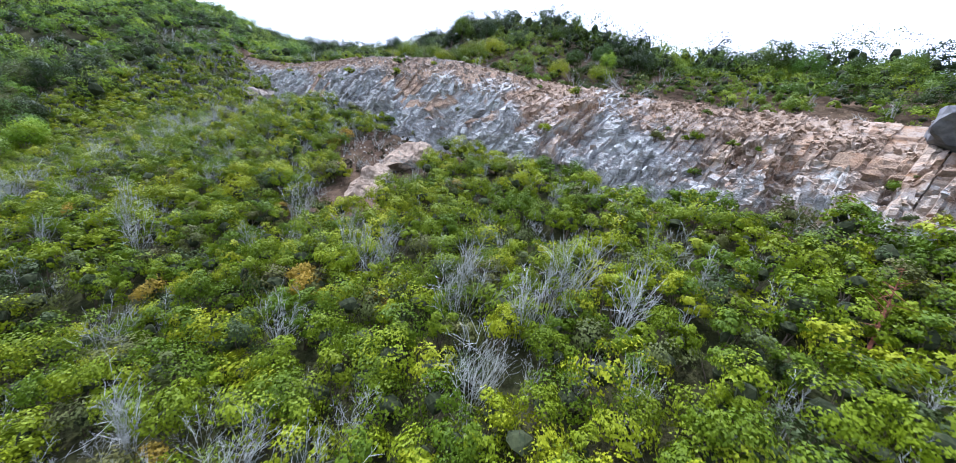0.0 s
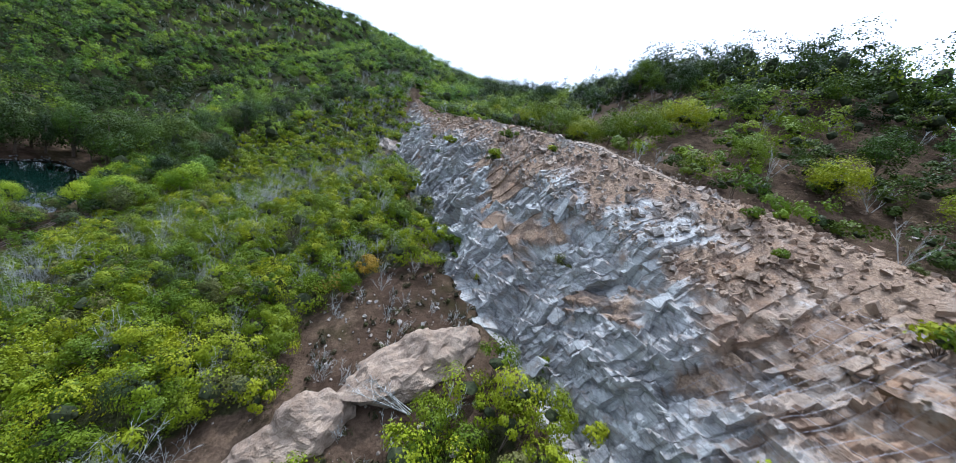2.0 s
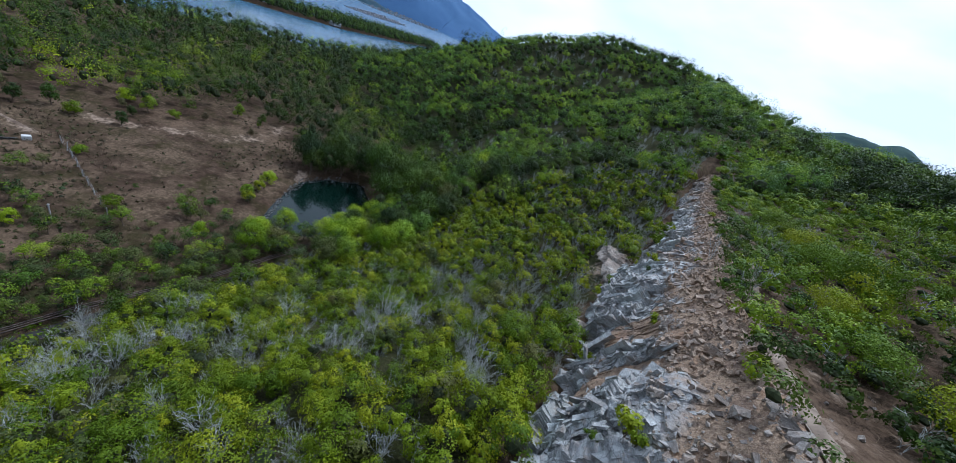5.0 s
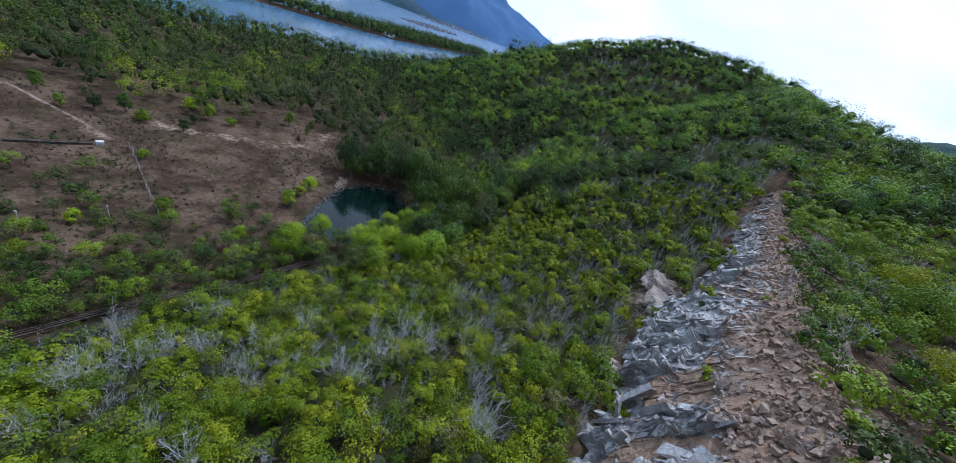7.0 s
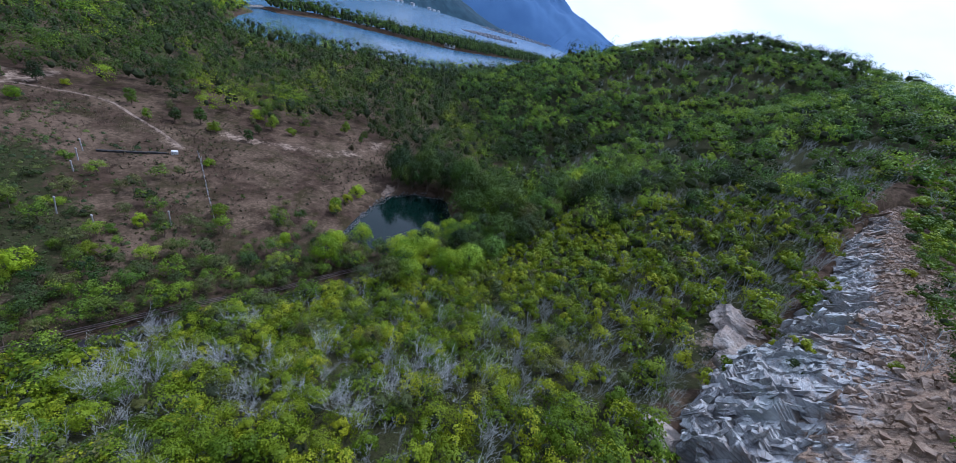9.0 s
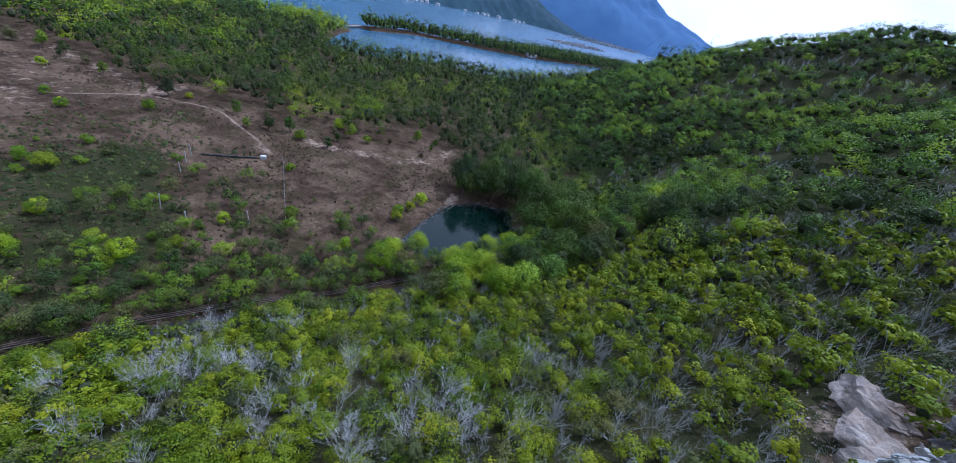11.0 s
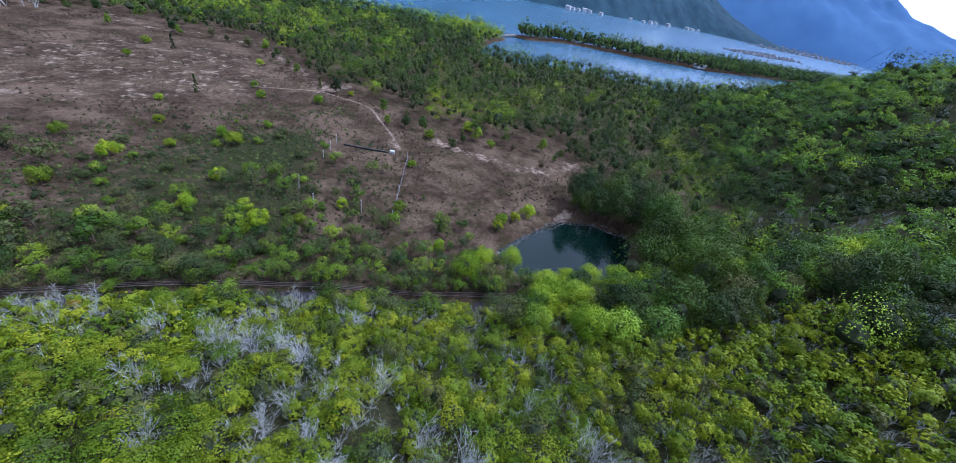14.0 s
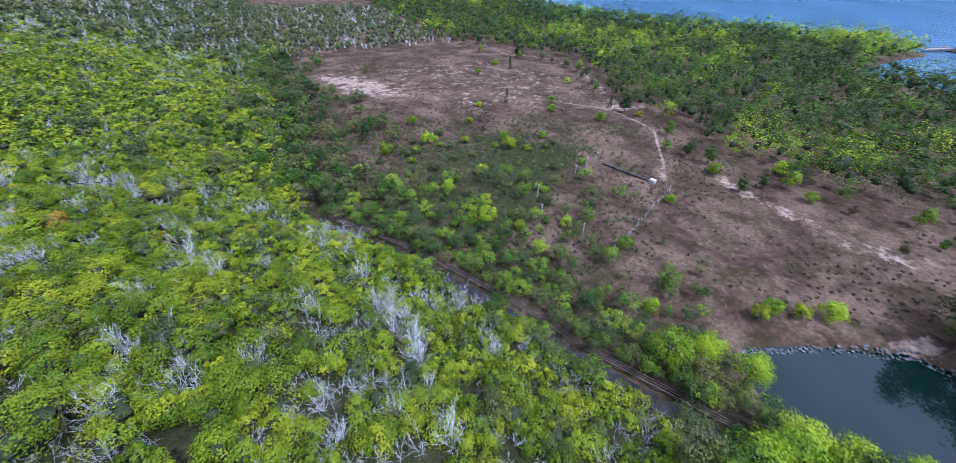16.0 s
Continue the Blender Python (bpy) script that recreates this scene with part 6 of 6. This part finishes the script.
# dead branches lying on the quarry top
v, f = dead_plant(np.zeros((1, 3)), np.array([3.0]), grng, 5, 8, 0.035, 3)
branch = tagged(mesh_object("dead_branch", v, f, TWIG), "pale dead branch lying on the quarry top", "branch", "fallen branches")
for i, (px, py, tip) in enumerate(((13.5, 37.0, 70), (12.5, 38.5, -75), (26.0, 27.0, 72), (29.0, 25.5, -70), (-5.0, 33.5, 60))):
    ob = branch if i == 0 else copy_thing(branch, Matrix.Identity(4))
    ob.matrix_basis = pose(px, py, float(height(np.array(px), np.array(py))) + 0.35, tip, 0, 70 * i)

# leafless saplings along the quarry edge and one dark stake
v, f = dead_plant(np.zeros((1, 3)), np.array([2.4]), grng, 4, 7, 0.035, 3)
sapling = tagged(mesh_object("sapling", v, f, BARK), "dark leafless sapling on the quarry edge", "sapling", "bare saplings")
for i, (px, py) in enumerate(((-15.5, 56.5), (-9.5, 50.5), (-24, 62.5), (3, 46.5), (12, 41), (-30, 70))):
    ob = sapling if i == 0 else copy_thing(sapling, Matrix.Identity(4))
    ob.matrix_basis = pose(px, py, float(height(np.array(px), np.array(py))) - 0.05, 0, 0, 60 * i)

# a leaning dead tree with red-brown needles
RED_BARK = plain("red_brown_bark", (0.12, 0.045, 0.025), (0.26, 0.1, 0.06), 5.0)
foot_, tip_ = np.array((15.1, 12.0, 16.7)), np.array((15.8, 12.7, 20.9))
dead_tree = thing("dead_tree", "leaning dead tree with red-brown bark on the slope", "dead tree")
v, f = spikes(np.array([foot_]), np.array([tip_]), np.array([0.09]))
mesh_object("trunk", v, f, RED_BARK, dead_tree)
s0 = foot_ + (tip_ - foot_) * grng.uniform(0.3, 0.97, 36)[:, None]
v, f = spikes(s0, s0 + grng.normal(scale=0.4, size=(36, 3)) + (0, 0, 0.2), np.full(36, 0.022))
mesh_object("branch", v, f, RED_BARK, dead_tree)

# dry grass and small stones on the bare strip beside the ridge path
def strip_mask(x, y):
    d, (zf, zt, run), _ = along(FOOT, x, y)
    return (d > run + 1.5) * (d < run + 9) * (0.4 + 0.55 * smooth(0.4, 0.6, fractal(x, y, 5)))


sx_, sy_ = scatter(-62, 34, 12, 104, 0.75, grng, strip_mask)
k = np.repeat(np.arange(len(sx_)), 7)
base = np.stack([sx_, sy_, height(sx_, sy_) - 0.02], 1)[k] + grng.normal(scale=0.16, size=(len(k), 3)) * (1, 1, 0)
v, f = spikes(base, base + grng.normal(scale=0.15, size=(len(k), 3)) * (1, 1, 0) + np.stack([0 * k, 0 * k, grng.uniform(0.2, 0.5, len(k))], 1), np.full(len(k), 0.009))
stuff(mesh_object("strip_grass", v, f, plain("bleached_grass", (0.1, 0.07, 0.04), (0.26, 0.19, 0.12), 0.4)), "dry brown grass along the ridge path", "grass")
sx_, sy_ = scatter(-62, 34, 12, 104, 0.6, grng, strip_mask)
sz = grng.lognormal(-2.7, 0.5, len(sx_)).clip(0.03, 0.25)
v, f = block_mesh(np.stack([sx_, sy_, height(sx_, sy_) + sz * 0.15], 1), sz[:, None] * grng.uniform(0.6, 1.3, (len(sz), 3)), np.linalg.qr(grng.normal(size=(len(sz), 3, 3)))[0], grng)
stuff(mesh_object("strip_stones", v, f, RUBBLE), "small tan stones strewn beside the ridge path", "stones")

# trodden paths along the ridge and across the field
TRODDEN = plain("trodden_sand", (0.13, 0.098, 0.072), (0.27, 0.215, 0.16), 1.6, 0.95, bump=0.03)
FIELD_SAND = plain("field_sand", (0.075, 0.05, 0.034), (0.22, 0.165, 0.12), 0.7, 0.95, bump=0.03)
for line, wide, mat, label in ((RIDGE_PATH, 0.42, TRODDEN, "narrow trodden sandy path along the ridge"), (TRAIL, 0.5, FIELD_SAND, "pale sandy footpath across the dry field")):
    line = [(*p, 0) for p in line]
    mx, my = offset_line(line, 0, 0.6)
    rag = np.clip(wide * (0.55 + 0.9 * value_noise(np.arange(len(mx)) * 0.35, np.zeros(len(mx)))), 0.1, 2)
    (lx_, ly_), (rx_, ry_) = offset_line(line, -1.0, 0.6), offset_line(line, 1.0, 0.6)
    lx_, ly_, rx_, ry_ = mx + (lx_ - mx) * rag, my + (ly_ - my) * rag, mx + (rx_ - mx) * rag[::-1], my + (ry_ - my) * rag[::-1]
    v = np.stack([np.stack([lx_, ly_, height(lx_, ly_) - 0.06], 1), np.stack([mx, my, height(mx, my) + 0.08], 1), np.stack([rx_, ry_, height(rx_, ry_) - 0.06], 1)], 1)
    tagged(mesh_object("path", v.reshape(-1, 3), grid_faces(len(v), 3), mat, flat=False), label, "path", kind="structure")

# pale hose along the ridge path
hx, hy = offset_line([(*p, 0) for p in RIDGE_PATH], 0.5, 0.7)
tagged(tube("hose", np.stack([hx, hy, height(hx, hy) + 0.04], 1), 0.022, ROPE), "long pale hose lying along the ridge path", "hose")

# ---- shore: causeway, huts, boats, fish rafts, village ----
cause = thing("causeway", "low timber causeway from the headland to the spit", "bridge")
for i in range(9):
    bm = bmesh.new()
    bmesh.ops.create_cube(bm, size=1.0, matrix=Matrix.Translation((-272 - i * 2, -96.5 - i * 0.1, 1.2)) @ Matrix.Diagonal((1.96, 2.2, 0.18, 1)))
    part("plank", bm, TIMBER, cause)
    for side in (-0.9, 0.9):
        bm = bmesh.new()
        bmesh.ops.create_cone(bm, cap_ends=True, segments=6, radius1=0.14, radius2=0.12, depth=3.6, matrix=Matrix.Translation((-272 - i * 2, -96.5 - i * 0.1 + side, 0.2)))
        part("pile", bm, TIMBER, cause)
WHITE = plain("white_paint", (0.38, 0.39, 0.4), (0.58, 0.58, 0.58), 0.8)
ROOF = plain("grey_roofing", (0.2, 0.2, 0.21), (0.36, 0.35, 0.35), 0.6)


def house(label, w, d, h, group):
    root = thing("house", label, "house", group)
    bm = bmesh.new()
    bmesh.ops.create_cube(bm, size=1.0, matrix=Matrix.Translation((0, 0, h / 2)) @ Matrix.Diagonal((w, d, h, 1)))
    part("wall", bm, WHITE, root)
    bm = bmesh.new()
    a = [bm.verts.new(p) for p in ((-w * 0.56, -d * 0.58, h), (w * 0.56, -d * 0.58, h), (w * 0.56, d * 0.58, h), (-w * 0.56, d * 0.58, h), (-w * 0.5, 0, h * 1.35), (w * 0.5, 0, h * 1.35))]
    for idx in ((0, 1, 5, 4), (2, 3, 4, 5), (0, 4, 3), (1, 2, 5), (3, 2, 1, 0)):
        bm.faces.new([a[q] for q in idx])
    part("roof", bm, ROOF, root)
    for i in (-0.3, 0.0, 0.3):
        bm = bmesh.new()
        bmesh.ops.create_cube(bm, size=1.0, matrix=Matrix.Translation((i * w, -d / 2 - 0.03, h * 0.55)) @ Matrix.Diagonal((w * 0.14, 0.1, h * 0.35, 1)))
        part("window", bm, DARK_ROCK, root)
    return root


hut = house("white waterside house at the foot of the mountain", 10, 7, 5, "village houses")
vrng = np.random.default_rng(51)
SHORE = np.array([(-800, -300), (-905, -285), (-955, -225), (-1150, -215), (-1400, -175), (-1650, -150), (-1950, -80)], float)
for i in range(20):
    t = vrng.uniform(0, 1) * (len(SHORE) - 1)
    p = SHORE[int(t)] + (SHORE[min(int(t) + 1, len(SHORE) - 1)] - SHORE[int(t)]) * (t % 1)
    ob = hut if i == 0 else copy_thing(hut, Matrix.Identity(4))
    k = vrng.uniform(0.5, 1.1)
    ob.matrix_basis = pose(p[0] - 6, p[1] - vrng.uniform(2, 26), 0.8, 0, 0, vrng.uniform(50, 130)) @ Matrix.Diagonal((k, k, k, 1))
shed = house("small pale shed on the wooded spit", 5, 4, 2.6, "spit sheds")
for i, (px, py) in enumerate(((-352, -79), (-431, 8), (-437, 12))):
    ob = shed if i == 0 else copy_thing(shed, Matrix.Identity(4))
    ob.matrix_basis = pose(px, py, 0.9, 0, 0, 40 + 30 * i)


def raft():
    """A floating grid of crossing beams with floats and a hut."""
    root = thing("fish_raft", "floating timber fish-farm raft with walkways", "raft", "fish rafts")
    for i in range(5):
        for turned in (0, 1):
            bm = bmesh.new()
            bmesh.ops.create_cube(bm, size=1.0, matrix=pose(0, 0, 0.5, 0, 0, 90 * turned) @ Matrix.Translation((-10 + i * 5, 0, 0)) @ Matrix.Diagonal((1.1, 21, 0.5, 1)))
            part("beam", bm, RAFT, root)
    bm = bmesh.new()
    bmesh.ops.create_cube(bm, size=1.0, matrix=Matrix.Translation((5, 5, 2.1)) @ Matrix.Diagonal((4, 4, 2.8, 1)))
    part("hut", bm, ROOF, root, "grey raft hut")
    return root


RAFT = plain("raft_timber", (0.1, 0.105, 0.11), (0.24, 0.245, 0.25), 0.3)
model = raft()
k = 0
for row, (ax, ay, bx, by, count) in enumerate(((-930, -8, -1200, 60, 10), (-950, 14, -1240, 100, 10), (-990, 36, -1190, 112, 7), (-1700, 10, -2300, 330, 15), (-2200, 40, -2800, 420, 14), (-2450, -10, -3300, 640, 14))):
    for i in range(count):
        t = i / (count - 1)
        ob = model if k == 0 else copy_thing(model, Matrix.Identity(4))
        g = 1.1 if row < 3 else 2.2
        ob.matrix_basis = pose(ax + (bx - ax) * t + vrng.uniform(-4, 4), ay + (by - ay) * t + vrng.uniform(-3, 3), 0.0, 0, 0, 18 + vrng.uniform(-4, 4)) @ Matrix.Diagonal((g, g, g, 1))
        k += 1
